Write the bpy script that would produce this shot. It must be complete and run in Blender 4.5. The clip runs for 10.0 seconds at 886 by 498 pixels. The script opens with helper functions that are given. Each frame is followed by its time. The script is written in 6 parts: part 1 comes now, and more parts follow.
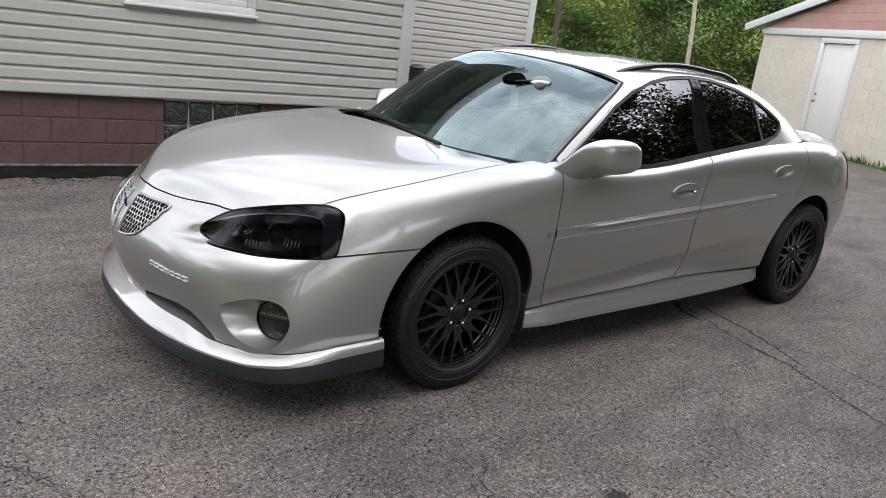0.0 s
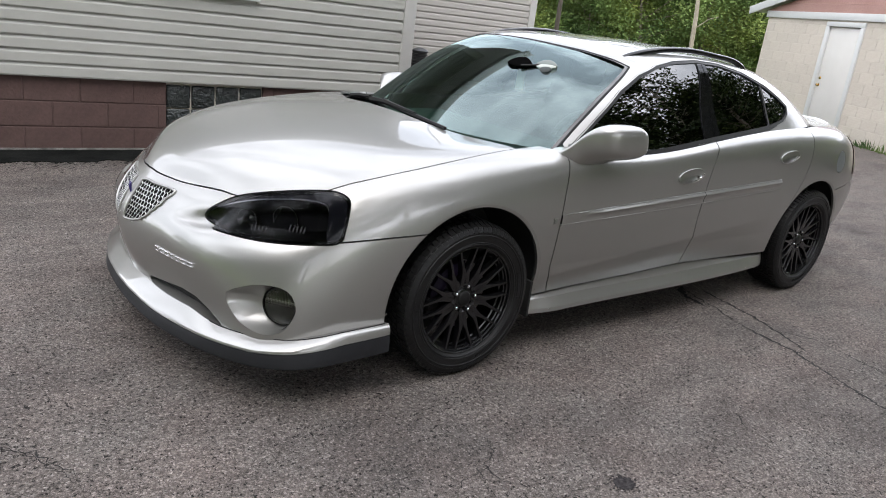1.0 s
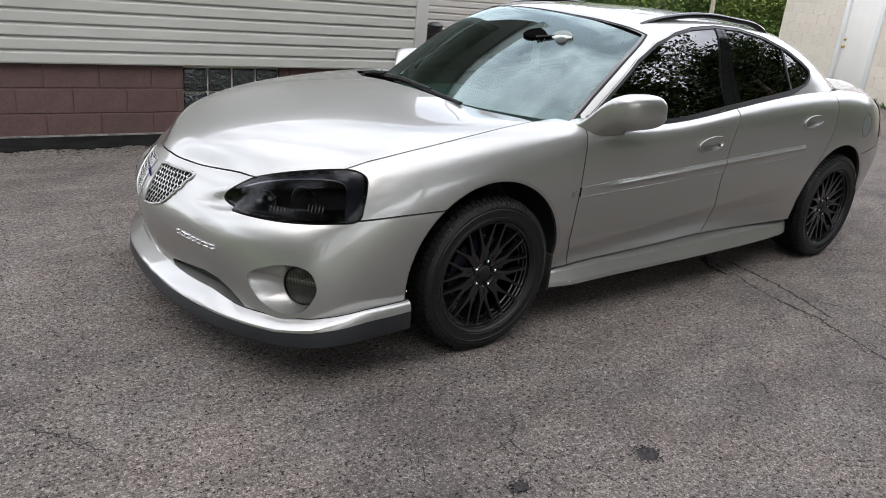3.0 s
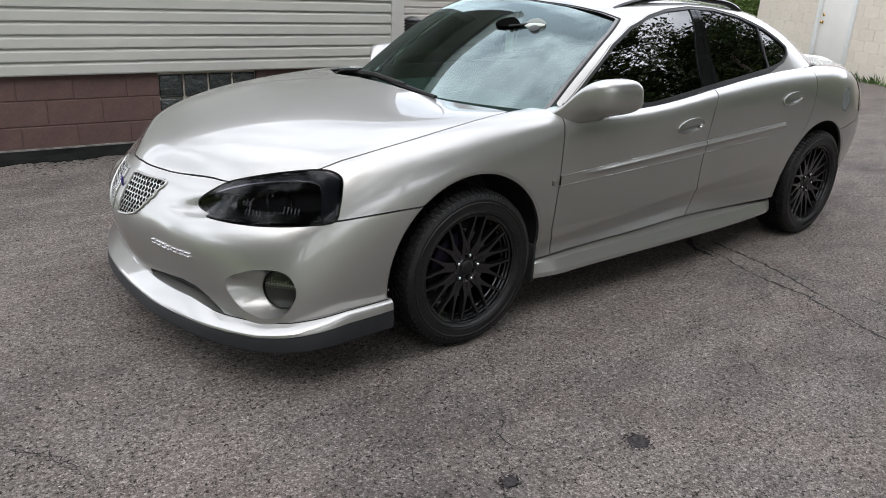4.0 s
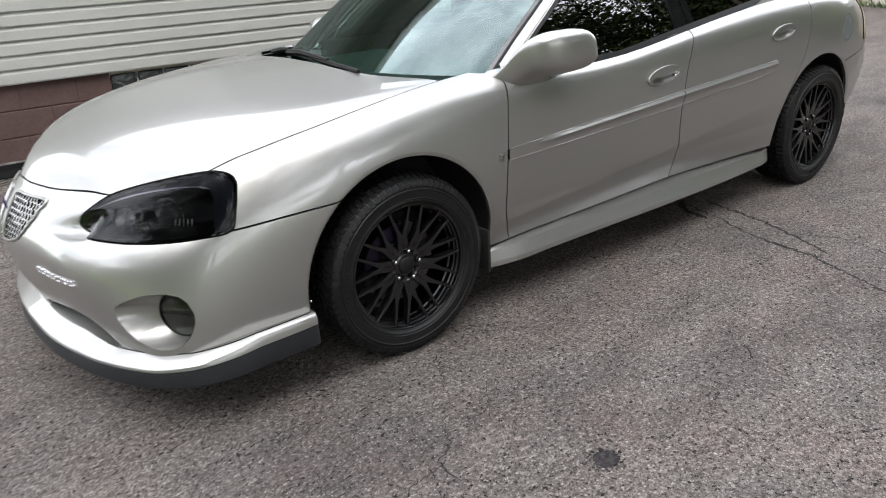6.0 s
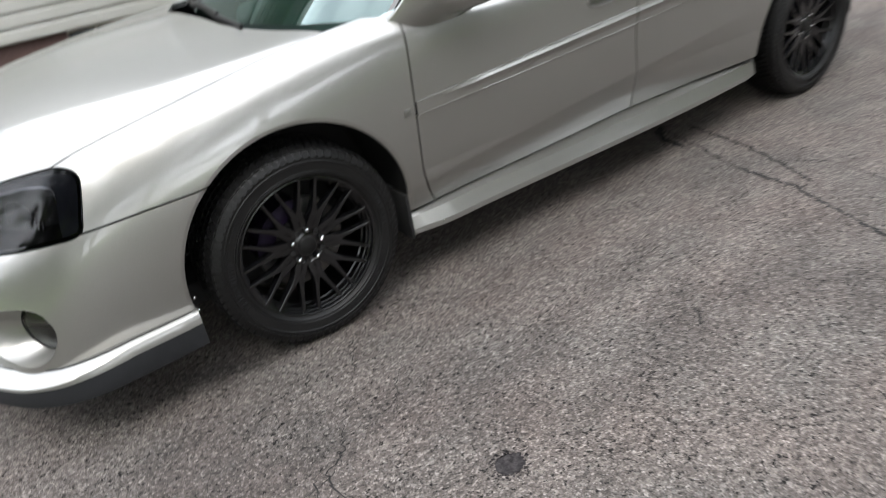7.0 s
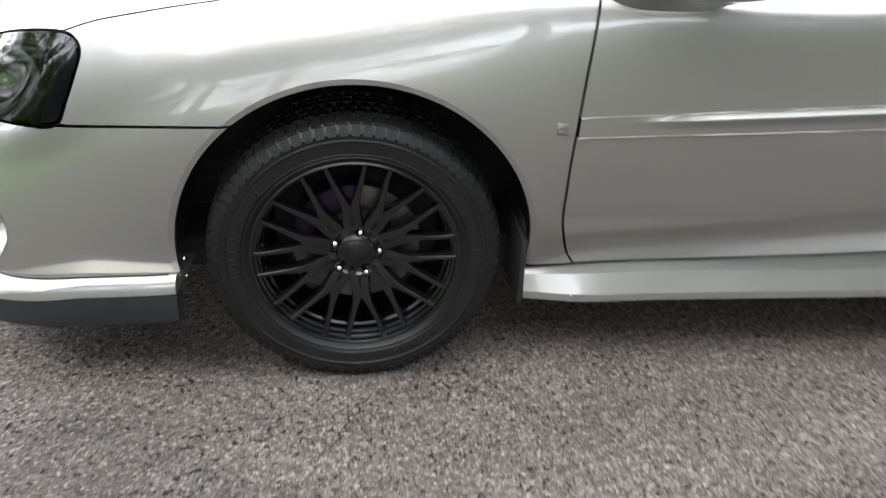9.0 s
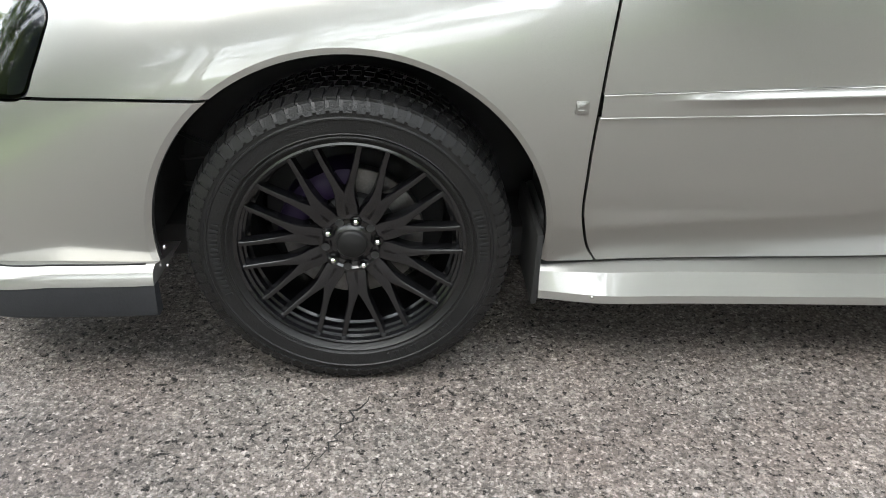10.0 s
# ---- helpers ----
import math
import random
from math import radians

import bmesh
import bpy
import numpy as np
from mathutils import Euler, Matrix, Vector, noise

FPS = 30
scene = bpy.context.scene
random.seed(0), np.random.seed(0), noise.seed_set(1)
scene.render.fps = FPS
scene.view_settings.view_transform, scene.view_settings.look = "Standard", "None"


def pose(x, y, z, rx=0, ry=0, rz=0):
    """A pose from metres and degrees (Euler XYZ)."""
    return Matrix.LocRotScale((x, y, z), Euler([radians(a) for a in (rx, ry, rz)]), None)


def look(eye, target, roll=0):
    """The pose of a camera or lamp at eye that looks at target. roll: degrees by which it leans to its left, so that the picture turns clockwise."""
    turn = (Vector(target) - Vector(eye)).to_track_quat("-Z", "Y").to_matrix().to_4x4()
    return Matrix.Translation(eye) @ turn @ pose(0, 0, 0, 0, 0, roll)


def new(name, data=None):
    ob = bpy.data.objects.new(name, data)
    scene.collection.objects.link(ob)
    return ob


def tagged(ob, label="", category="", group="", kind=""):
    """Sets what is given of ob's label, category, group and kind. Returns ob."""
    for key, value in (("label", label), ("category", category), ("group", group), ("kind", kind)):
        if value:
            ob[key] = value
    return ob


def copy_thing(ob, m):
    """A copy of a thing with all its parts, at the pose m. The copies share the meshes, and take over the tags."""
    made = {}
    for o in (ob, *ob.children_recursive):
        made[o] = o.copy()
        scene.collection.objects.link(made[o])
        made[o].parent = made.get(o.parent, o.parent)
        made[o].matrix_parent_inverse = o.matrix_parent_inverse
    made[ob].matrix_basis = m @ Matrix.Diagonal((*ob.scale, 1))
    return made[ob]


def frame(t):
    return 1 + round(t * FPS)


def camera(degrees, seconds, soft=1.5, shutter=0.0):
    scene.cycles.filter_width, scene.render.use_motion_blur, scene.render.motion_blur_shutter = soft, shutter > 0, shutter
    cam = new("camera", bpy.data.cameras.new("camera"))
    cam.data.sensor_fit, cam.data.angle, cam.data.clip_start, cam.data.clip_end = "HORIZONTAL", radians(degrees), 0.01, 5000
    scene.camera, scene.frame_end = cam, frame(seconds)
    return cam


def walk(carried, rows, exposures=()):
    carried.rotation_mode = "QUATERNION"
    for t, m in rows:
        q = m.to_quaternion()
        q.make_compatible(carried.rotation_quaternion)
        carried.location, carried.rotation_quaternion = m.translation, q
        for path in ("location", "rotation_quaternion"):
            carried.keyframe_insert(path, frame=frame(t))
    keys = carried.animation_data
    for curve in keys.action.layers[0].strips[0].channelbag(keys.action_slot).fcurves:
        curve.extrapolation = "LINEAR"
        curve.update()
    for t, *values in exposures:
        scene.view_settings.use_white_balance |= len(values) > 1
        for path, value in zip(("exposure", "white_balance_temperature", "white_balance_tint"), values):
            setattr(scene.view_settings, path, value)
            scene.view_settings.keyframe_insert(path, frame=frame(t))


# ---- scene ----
cam = camera(62.2, 10.0, 0.8, 0.45)
PATH = [
    (0, (-1.895, -3.027, 1.461), (-0.679, -1.546, 0.888), 7.2),
    (0.5, (-1.9, -3.014, 1.469), (-0.69, -1.529, 0.892), 7.5),
    (1, (-1.904, -3.008, 1.462), (-0.694, -1.538, 0.848), 7.3),
    (1.5, (-1.9, -3.011, 1.464), (-0.686, -1.556, 0.823), 7.5),
    (2, (-1.895, -3.013, 1.46), (-0.678, -1.571, 0.797), 7.1),
    (2.5, (-1.898, -3.015, 1.464), (-0.727, -1.541, 0.788), 6.6),
    (4, (-1.839, -3.017, 1.459), (-0.669, -1.55, 0.765), 2.7),
    (4.5, (-1.702, -3.065, 1.455), (-0.537, -1.604, 0.742), 1.3),
    (5, (-1.52, -3.075, 1.441), (-0.39, -1.605, 0.69), -0.7),
    (5.2, (-1.492, -3.078, 1.432), (-0.383, -1.59, 0.687), -1.3),
    (6.3, (-1.207, -2.855, 1.39), (-0.093, -1.393, 0.6), -4.8),
    (6.5, (-1.104, -2.851, 1.419), (0.029, -1.425, 0.593), -6.2),
    (6.6, (-1.043, -2.872, 1.37), (0.1, -1.436, 0.577), -7.1),
    (6.7, (-0.96, -2.898, 1.349), (0.169, -1.427, 0.599), -6.8),
    (6.8, (-0.872, -2.952, 1.333), (0.192, -1.43, 0.591), -8.4),
    (6.9, (-0.809, -2.961, 1.308), (0.182, -1.432, 0.483), -10.2),
    (7, (-0.733, -2.918, 1.397), (0.175, -1.415, 0.441), -9.9),
    (7.2, (-0.625, -2.88, 1.376), (0.177, -1.338, 0.386), -9.7),
    (7.5, (-0.483, -2.707, 1.344), (0.344, -1.191, 0.335), -3.3),
    (7.8, (-0.299, -2.556, 1.321), (0.513, -1.034, 0.309), -0.1),
    (8, (-0.252, -2.493, 1.304), (0.474, -0.897, 0.341), -0.9),
    (8.2, (-0.159, -2.486, 1.307), (0.387, -0.817, 0.35), -1.3),
    (8.5, (-0.05, -2.478, 1.285), (0.321, -0.76, 0.33), 0.4),
    (8.8, (-0.001, -2.474, 1.166), (0.224, -0.703, 0.264), 0.6),
    (9, (0.012, -2.346, 1.186), (0.233, -0.62, 0.199), 2.9),
    (9.5, (0.084, -2.243, 1.11), (0.22, -0.501, 0.137), 3.9),
    (10, (0.104, -2.205, 1.099), (0.216, -0.478, 0.097), 2.2),
]
walk(cam, [(t, look(eye, target, roll)) for t, eye, target, roll in PATH],
     [(0, .08, 6500, 10), (2.5, .09, 6500, 10), (4.0, .06, 6500, 9), (4.5, .27, 6500, 9), (5.0, .41, 6500, 9), (6.5, .36, 6550, 8), (7.0, .50, 6550, 7), (7.5, .80, 6550, 6), (8.0, .92, 6550, 6),
      (8.5, .70, 6500, 6), (9.0, .84, 6500, 6), (9.5, 1.06, 6550, 5), (10, 1.30, 6550, 4)])

# ---- light ----
world = bpy.data.worlds.new("world")
scene.world = world
world.use_nodes = True
wn = world.node_tree
sky = wn.nodes.new("ShaderNodeTexSky")
sky.sky_type, sky.sun_disc = "NISHITA", False
sky.sun_elevation, sky.sun_rotation = radians(58), radians(200)
sky.air_density, sky.dust_density, sky.ozone_density = 1.0, 3.5, 1.0
bg = wn.nodes["Background"]
bg.inputs["Strength"].default_value = 0.15
# thin broken cloud over the sky
where = wn.nodes.new("ShaderNodeTexCoord")
cloud = wn.nodes.new("ShaderNodeTexNoise")
cloud.inputs["Scale"].default_value, cloud.inputs["Detail"].default_value, cloud.inputs["Roughness"].default_value = 2.6, 7.0, 0.6
cover = wn.nodes.new("ShaderNodeValToRGB")
cover.color_ramp.elements[0].position, cover.color_ramp.elements[0].color = 0.36, (0.25, 0.25, 0.25, 1)
cover.color_ramp.elements[1].position, cover.color_ramp.elements[1].color = 0.62, (1, 1, 1, 1)
overcast = wn.nodes.new("ShaderNodeMix")
overcast.data_type = "RGBA"
overcast.inputs[7].default_value = (27.5, 28.2, 30.5, 1)
wn.links.new(where.outputs["Generated"], cloud.inputs["Vector"])
wn.links.new(cloud.outputs["Fac"], cover.inputs["Fac"])
wn.links.new(cover.outputs["Color"], overcast.inputs[0])
wn.links.new(sky.outputs["Color"], overcast.inputs[6])
wn.links.new(overcast.outputs[2], bg.inputs["Color"])
sun = new("sun", bpy.data.lights.new("sun", "SUN"))
sun.data.energy, sun.data.angle, sun.data.color = 0.8, radians(25), (1.0, 0.96, 0.9)
sun.matrix_world = look((-7, -5, 13), (0, 0, 0))


# ---- materials ----
def material(name, color, rough=0.6, metal=0.0, **extra):
    m = bpy.data.materials.new(name)
    m.use_nodes = True
    b = m.node_tree.nodes["Principled BSDF"]
    b.inputs["Base Color"].default_value = (*color, 1)
    b.inputs["Roughness"].default_value = rough
    b.inputs["Metallic"].default_value = metal
    for k, v in extra.items():
        b.inputs[k.replace("_", " ")].default_value = v
    return m


def node(m, kind, **settings):
    n = m.node_tree.nodes.new(kind)
    for k, v in settings.items():
        if k in n.inputs:
            n.inputs[k].default_value = v
        elif k.replace("_", " ") in n.inputs:
            n.inputs[k.replace("_", " ")].default_value = v
        else:
            setattr(n, k, v)
    return n


def wire(m, a, b):
    m.node_tree.links.new(a, b)


def coords(m, which="Object"):
    return node(m, "ShaderNodeTexCoord").outputs[which]


def noise_tex(m, vec, scale, detail=4.0, rough=0.6):
    n = node(m, "ShaderNodeTexNoise", Scale=scale, Detail=detail, Roughness=rough)
    wire(m, vec, n.inputs["Vector"])
    return n.outputs["Fac"]


def ramp(m, fac, stops):
    r = node(m, "ShaderNodeValToRGB")
    e = r.color_ramp.elements
    while len(e) < len(stops):
        e.new(0.5)
    for k, (p, c) in zip(e, stops):
        k.position, k.color = p, (*c, 1) if isinstance(c, tuple) else (c, c, c, 1)
    wire(m, fac, r.inputs["Fac"])
    return r.outputs["Color"]


def mixed(m, fac, a, b, mode="MIX"):
    x = node(m, "ShaderNodeMix", data_type="RGBA", blend_type=mode)
    for s, v in ((x.inputs[0], fac), (x.inputs[6], a), (x.inputs[7], b)):
        if isinstance(v, (int, float)):
            s.default_value = v
        elif isinstance(v, tuple):
            s.default_value = (*v, 1)
        else:
            wire(m, v, s)
    return x.outputs[2]


def bump(m, height, strength, distance=0.01, before=None):
    b = node(m, "ShaderNodeBump", Strength=strength, Distance=distance)
    wire(m, height, b.inputs["Height"])
    if before:
        wire(m, before, b.inputs["Normal"])
    wire(m, b.outputs["Normal"], m.node_tree.nodes["Principled BSDF"].inputs["Normal"])
    return b.outputs["Normal"]


def base(m):
    return m.node_tree.nodes["Principled BSDF"].inputs["Base Color"]


def rough(m):
    return m.node_tree.nodes["Principled BSDF"].inputs["Roughness"]


def varied(name, a, b, scale, roughness=0.7, relief=0.2, fine=60.0, spread=0.0, metal=0.0):
    """A matt surface whose colour wanders between a and b at two scales, with fine relief."""
    m = material(name, a, roughness, metal)
    v = coords(m)
    big, small = noise_tex(m, v, scale), noise_tex(m, v, fine, 3.0)
    col = mixed(m, ramp(m, big, [(0.35, 0.0), (0.65, 1.0)]), a, b)
    col = mixed(m, 0.25, col, ramp(m, small, [(0.3, 0.3), (0.7, 0.75)]), "OVERLAY")
    if spread:
        r = node(m, "ShaderNodeObjectInfo").outputs["Random"]
        col = mixed(m, 1.0, col, ramp(m, r, [(0.0, 1 - spread), (1.0, 1.0)]), "MULTIPLY")
    wire(m, col, base(m))
    bump(m, small, relief, 0.004)
    return m


def car_paint():
    m = material("silver_paint", (0.50, 0.5, 0.48), 0.35, 0.8, Coat_Weight=1.0, Coat_Roughness=0.025, Coat_IOR=1.6)
    v = coords(m)
    flake = noise_tex(m, v, 900.0, 2.0)
    dust = noise_tex(m, v, 3.0, 6.0)
    col = mixed(m, ramp(m, flake, [(0.3, 0.0), (0.7, 1.0)]), (0.276, 0.272, 0.258), (0.343, 0.338, 0.321))
    wire(m, col, base(m))
    wire(m, ramp(m, dust, [(0.3, 0.36), (0.7, 0.41)]), rough(m))
    return m


def asphalt_mat():
    m = material("asphalt", (0.08, 0.078, 0.076), 0.95, Specular_IOR_Level=0.3)
    v = coords(m)
    stone = node(m, "ShaderNodeTexVoronoi", Scale=165.0)
    ragged = node(m, "ShaderNodeTexNoise", Scale=170.0, Detail=2.0)
    wire(m, v, ragged.inputs["Vector"])
    skew = node(m, "ShaderNodeVectorMath", operation="MULTIPLY_ADD")
    skew.inputs[1].default_value = (0.009, 0.009, 0.009)
    wire(m, ragged.outputs["Color"], skew.inputs[0])
    wire(m, v, skew.inputs[2])
    wire(m, skew.outputs[0], stone.inputs["Vector"])
    tone = node(m, "ShaderNodeSeparateColor")
    wire(m, stone.outputs["Color"], tone.inputs[0])
    grit = ramp(m, tone.outputs[0], [(0.0, (0.104, 0.091, 0.082)), (0.5, (0.145, 0.128, 0.115)), (0.9, (0.190, 0.170, 0.155)), (1.0, (0.30, 0.274, 0.253))])
    grit = mixed(m, ramp(m, stone.outputs["Distance"], [(0.50, 0.0), (0.85, 0.5)]), grit, (0.022, 0.019, 0.018))
    big = node(m, "ShaderNodeTexVoronoi", Scale=95.0)
    wire(m, v, big.inputs["Vector"])
    pick = node(m, "ShaderNodeSeparateColor")
    wire(m, big.outputs["Color"], pick.inputs[0])
    grit = mixed(m, ramp(m, pick.outputs[1], [(0.92, 0.0), (0.95, 0.5)]), grit, (0.25, 0.232, 0.215))
    # pits between the stones
    pits = noise_tex(m, v, 120.0, 3.0, 0.7)
    grit = mixed(m, ramp(m, pits, [(0.39, 0.6), (0.45, 0.0)]), grit, (0.020, 0.018, 0.017))
    # worn, dark and pale patches at two scales, drawn out along the drive
    way = node(m, "ShaderNodeMapping", Scale=(0.5, 1.0, 1.0))
    wire(m, v, way.inputs["Vector"])
    worn = noise_tex(m, way.outputs[0], 0.9, 9.0, 0.7)
    grit = mixed(m, ramp(m, worn, [(0.34, 0.65), (0.50, 0.0)]), grit, (0.042, 0.037, 0.035))
    patch = noise_tex(m, way.outputs[0], 5.5, 6.0, 0.65)
    grit = mixed(m, 0.5, grit, ramp(m, patch, [(0.3, 0.30), (0.7, 0.72)]), "OVERLAY")
    grain = noise_tex(m, v, 42.0, 4.0, 0.75)
    grit = mixed(m, 0.5, grit, ramp(m, grain, [(0.36, 0.2), (0.64, 0.8)]), "OVERLAY")
    # open pits, and pale stones left standing between them
    gather = node(m, "ShaderNodeMath", operation="MULTIPLY_ADD")
    wire(m, noise_tex(m, v, 7.0, 3.0, 0.6), gather.inputs[0])
    gather.inputs[1].default_value = 0.16
    wire(m, noise_tex(m, v, 58.0, 5.0, 0.68), gather.inputs[2])
    clots = gather.outputs[0]
    stand = noise_tex(m, v, 84.0, 3.0, 0.6)
    grit = mixed(m, ramp(m, stand, [(0.61, 0.0), (0.64, 0.5)]), grit, (0.36, 0.33, 0.30))
    grit = mixed(m, ramp(m, clots, [(0.468, 0.95), (0.496, 0.0)]), grit, (0.006, 0.0055, 0.005))
    tint = noise_tex(m, v, 2.3, 3.0)
    grit = mixed(m, ramp(m, tint, [(0.35, 0.0), (0.7, 0.5)]), grit, mixed(m, 1.0, grit, (1.10, 0.96, 0.93), "MULTIPLY"))
    # dark tyre smears; the wide first one also paints in shade by the bumper
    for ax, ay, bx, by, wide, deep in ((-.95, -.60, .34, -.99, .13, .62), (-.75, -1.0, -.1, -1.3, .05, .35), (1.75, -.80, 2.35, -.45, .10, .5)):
        L = math.hypot(bx - ax, by - ay)
        along = node(m, "ShaderNodeVectorMath", operation="DOT_PRODUCT")
        along.inputs[1].default_value = ((bx - ax) / L, (by - ay) / L, 0)
        across = node(m, "ShaderNodeVectorMath", operation="DOT_PRODUCT")
        across.inputs[1].default_value = (-(by - ay) / L, (bx - ax) / L, 0)
        shift = node(m, "ShaderNodeVectorMath", operation="SUBTRACT")
        shift.inputs[1].default_value = ((ax + bx) / 2, (ay + by) / 2, 0)
        wire(m, v, shift.inputs[0])
        wire(m, shift.outputs[0], along.inputs[0])
        wire(m, shift.outputs[0], across.inputs[0])
        parts = []
        for got, reach in ((along, L / 2), (across, wide)):
            sq = node(m, "ShaderNodeMath", operation="DIVIDE")
            wire(m, got.outputs["Value"], sq.inputs[0])
            sq.inputs[1].default_value = reach
            pw = node(m, "ShaderNodeMath", operation="MULTIPLY")
            wire(m, sq.outputs[0], pw.inputs[0])
            wire(m, sq.outputs[0], pw.inputs[1])
            parts.append(pw.outputs[0])
        total = node(m, "ShaderNodeMath", operation="ADD")
        wire(m, parts[0], total.inputs[0])
        wire(m, parts[1], total.inputs[1])
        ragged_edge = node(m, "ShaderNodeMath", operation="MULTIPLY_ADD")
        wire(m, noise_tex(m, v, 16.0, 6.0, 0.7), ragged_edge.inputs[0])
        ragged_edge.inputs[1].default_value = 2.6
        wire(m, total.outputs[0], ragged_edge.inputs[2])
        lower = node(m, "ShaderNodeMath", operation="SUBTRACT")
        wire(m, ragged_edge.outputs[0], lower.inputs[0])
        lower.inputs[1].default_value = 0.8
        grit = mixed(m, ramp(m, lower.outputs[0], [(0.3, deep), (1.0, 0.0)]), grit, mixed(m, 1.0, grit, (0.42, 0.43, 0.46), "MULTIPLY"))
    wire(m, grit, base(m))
    n1 = bump(m, stone.outputs["Distance"], 0.6, 0.005)
    n2 = bump(m, pits, 0.9, 0.012, n1)
    bump(m, ramp(m, clots, [(0.43, 0.0), (0.54, 1.0)]), 0.7, 0.006, n2)
    return m


def leaf_mat(name, a, b):
    m = material(name, a, 0.7, Specular_IOR_Level=0.2)
    r = node(m, "ShaderNodeNewGeometry").outputs["Random Per Island"]
    col = ramp(m, r, [(0.0, a), (0.6, b), (1.0, tuple(min(1, c * 1.2) for c in b))])
    # boughs differ: fresh and yellowish, with dark patches painting in shaded gaps
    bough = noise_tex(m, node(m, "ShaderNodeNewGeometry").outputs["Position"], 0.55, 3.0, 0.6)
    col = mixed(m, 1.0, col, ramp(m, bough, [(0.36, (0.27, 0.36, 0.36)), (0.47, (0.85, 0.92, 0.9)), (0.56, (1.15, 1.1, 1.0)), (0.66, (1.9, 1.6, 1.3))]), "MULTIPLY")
    wire(m, col, base(m))
    m.node_tree.nodes["Principled BSDF"].inputs["Subsurface Weight"].default_value = 0.0
    return m


def glass_mat(name, tint, gloss=1.5, sheen=(1.0, 1.0, 1.0), blur=0.01):
    """A thin pane: tinted see-through with a mirror sheen that Fresnel drives."""
    m = bpy.data.materials.new(name)
    m.use_nodes = True
    t = m.node_tree
    t.nodes.remove(t.nodes["Principled BSDF"])
    out = t.nodes["Material Output"]
    see, shine = node(m, "ShaderNodeBsdfTransparent", Color=(*tint, 1)), node(m, "ShaderNodeBsdfGlossy", Roughness=blur, Color=(*sheen, 1))
    fres, mix = node(m, "ShaderNodeFresnel", IOR=gloss), node(m, "ShaderNodeMixShader")
    wire(m, fres.outputs[0], mix.inputs[0])
    wire(m, see.outputs[0], mix.inputs[1])
    wire(m, shine.outputs[0], mix.inputs[2])
    wire(m, mix.outputs[0], out.inputs["Surface"])
    return m


PAINT = car_paint()
ASPHALT = asphalt_mat()
RUBBER = varied("tyre_rubber", (0.004, 0.004, 0.0044), (0.007, 0.0068, 0.0068), 9.0, 0.42, 0.4, 220.0)
RUBBER.node_tree.nodes["Principled BSDF"].inputs["Specular IOR Level"].default_value = 0.32
MARKRUBBER = material("worn_sidewall_rubber", (0.0125, 0.0125, 0.013), 0.5, Specular_IOR_Level=0.2)
BLACKWHEEL = material("satin_black_wheel_paint", (0.004, 0.004, 0.0046), 0.2, Specular_IOR_Level=0.62)
BLACKTRIM = varied("black_trim", (0.006, 0.006, 0.006), (0.011, 0.011, 0.011), 20.0, 0.45, 0.1, 300.0)
GLOSSBLACK = material("gloss_black_trim", (0.005, 0.005, 0.0055), 0.08, Specular_IOR_Level=0.35)
BLACKTRIM.node_tree.nodes["Principled BSDF"].inputs["Specular IOR Level"].default_value = 0.22
DARK = material("dark_underbody", (0.008, 0.008, 0.008), 0.9)
CHROME = material("chrome", (0.75, 0.75, 0.75), 0.12, 1.0)
STEEL = varied("brake_steel", (0.11, 0.106, 0.10), (0.16, 0.155, 0.15), 20.0, 0.42, 0.1, 200.0, metal=1.0)
PURPLE = material("purple_caliper_paint", (0.006, 0.0016, 0.014), 0.6, Specular_IOR_Level=0.2)
LIPGREY = varied("grey_rubber_lip", (0.009, 0.0095, 0.011), (0.0135, 0.0143, 0.0162), 6.0, 0.55, 0.15, 200.0)
LIPGREY.node_tree.nodes["Principled BSDF"].inputs["Specular IOR Level"].default_value = 0.3
LENSBLACK = material("smoked_lens", (0.004, 0.004, 0.005), 0.04, Coat_Weight=1.0)
WINDSHIELD = glass_mat("windshield_glass", (0.34, 0.57, 0.49), 1.95, (0.80, 0.97, 0.96))
TINTED = glass_mat("tinted_side_glass", (0.012, 0.013, 0.014), 2.1)
INTERIOR = varied("grey_cabin_plastic", (0.07, 0.074, 0.075), (0.09, 0.095, 0.095), 5.0, 0.7, 0.2, 150.0)
SIDING = varied("almond_vinyl_siding", (0.335, 0.333, 0.302), (0.36, 0.358, 0.326), 0.9, 0.5, 0.02, 300.0, 0.03)
SIDING2 = varied("tan_vinyl_siding", (0.37, 0.352, 0.325), (0.40, 0.382, 0.355), 0.9, 0.5, 0.02, 300.0, 0.03)
TRIMPAINT = varied("off_white_trim", (0.43, 0.425, 0.40), (0.47, 0.465, 0.44), 1.5, 0.5, 0.02, 300.0)
WHITE = varied("white_painted_trim", (0.53, 0.535, 0.52), (0.57, 0.575, 0.56), 1.5, 0.5, 0.02, 300.0)
DOORPAINT = varied("warm_white_door_paint", (0.60, 0.58, 0.54), (0.64, 0.62, 0.58), 1.5, 0.5, 0.02, 300.0)
BROWNBLOCK = varied("brown_painted_block", (0.080, 0.047, 0.041), (0.102, 0.061, 0.053), 2.5, 0.85, 0.6, 45.0, 0.08)
BROWNJOINT = varied("brown_painted_mortar", (0.078, 0.048, 0.043), (0.10, 0.062, 0.055), 3.0, 0.9, 0.6, 60.0)
BEIGEBLOCK = varied("beige_painted_block", (0.53, 0.475, 0.40), (0.58, 0.525, 0.45), 1.5, 0.85, 0.4, 45.0, 0.07)
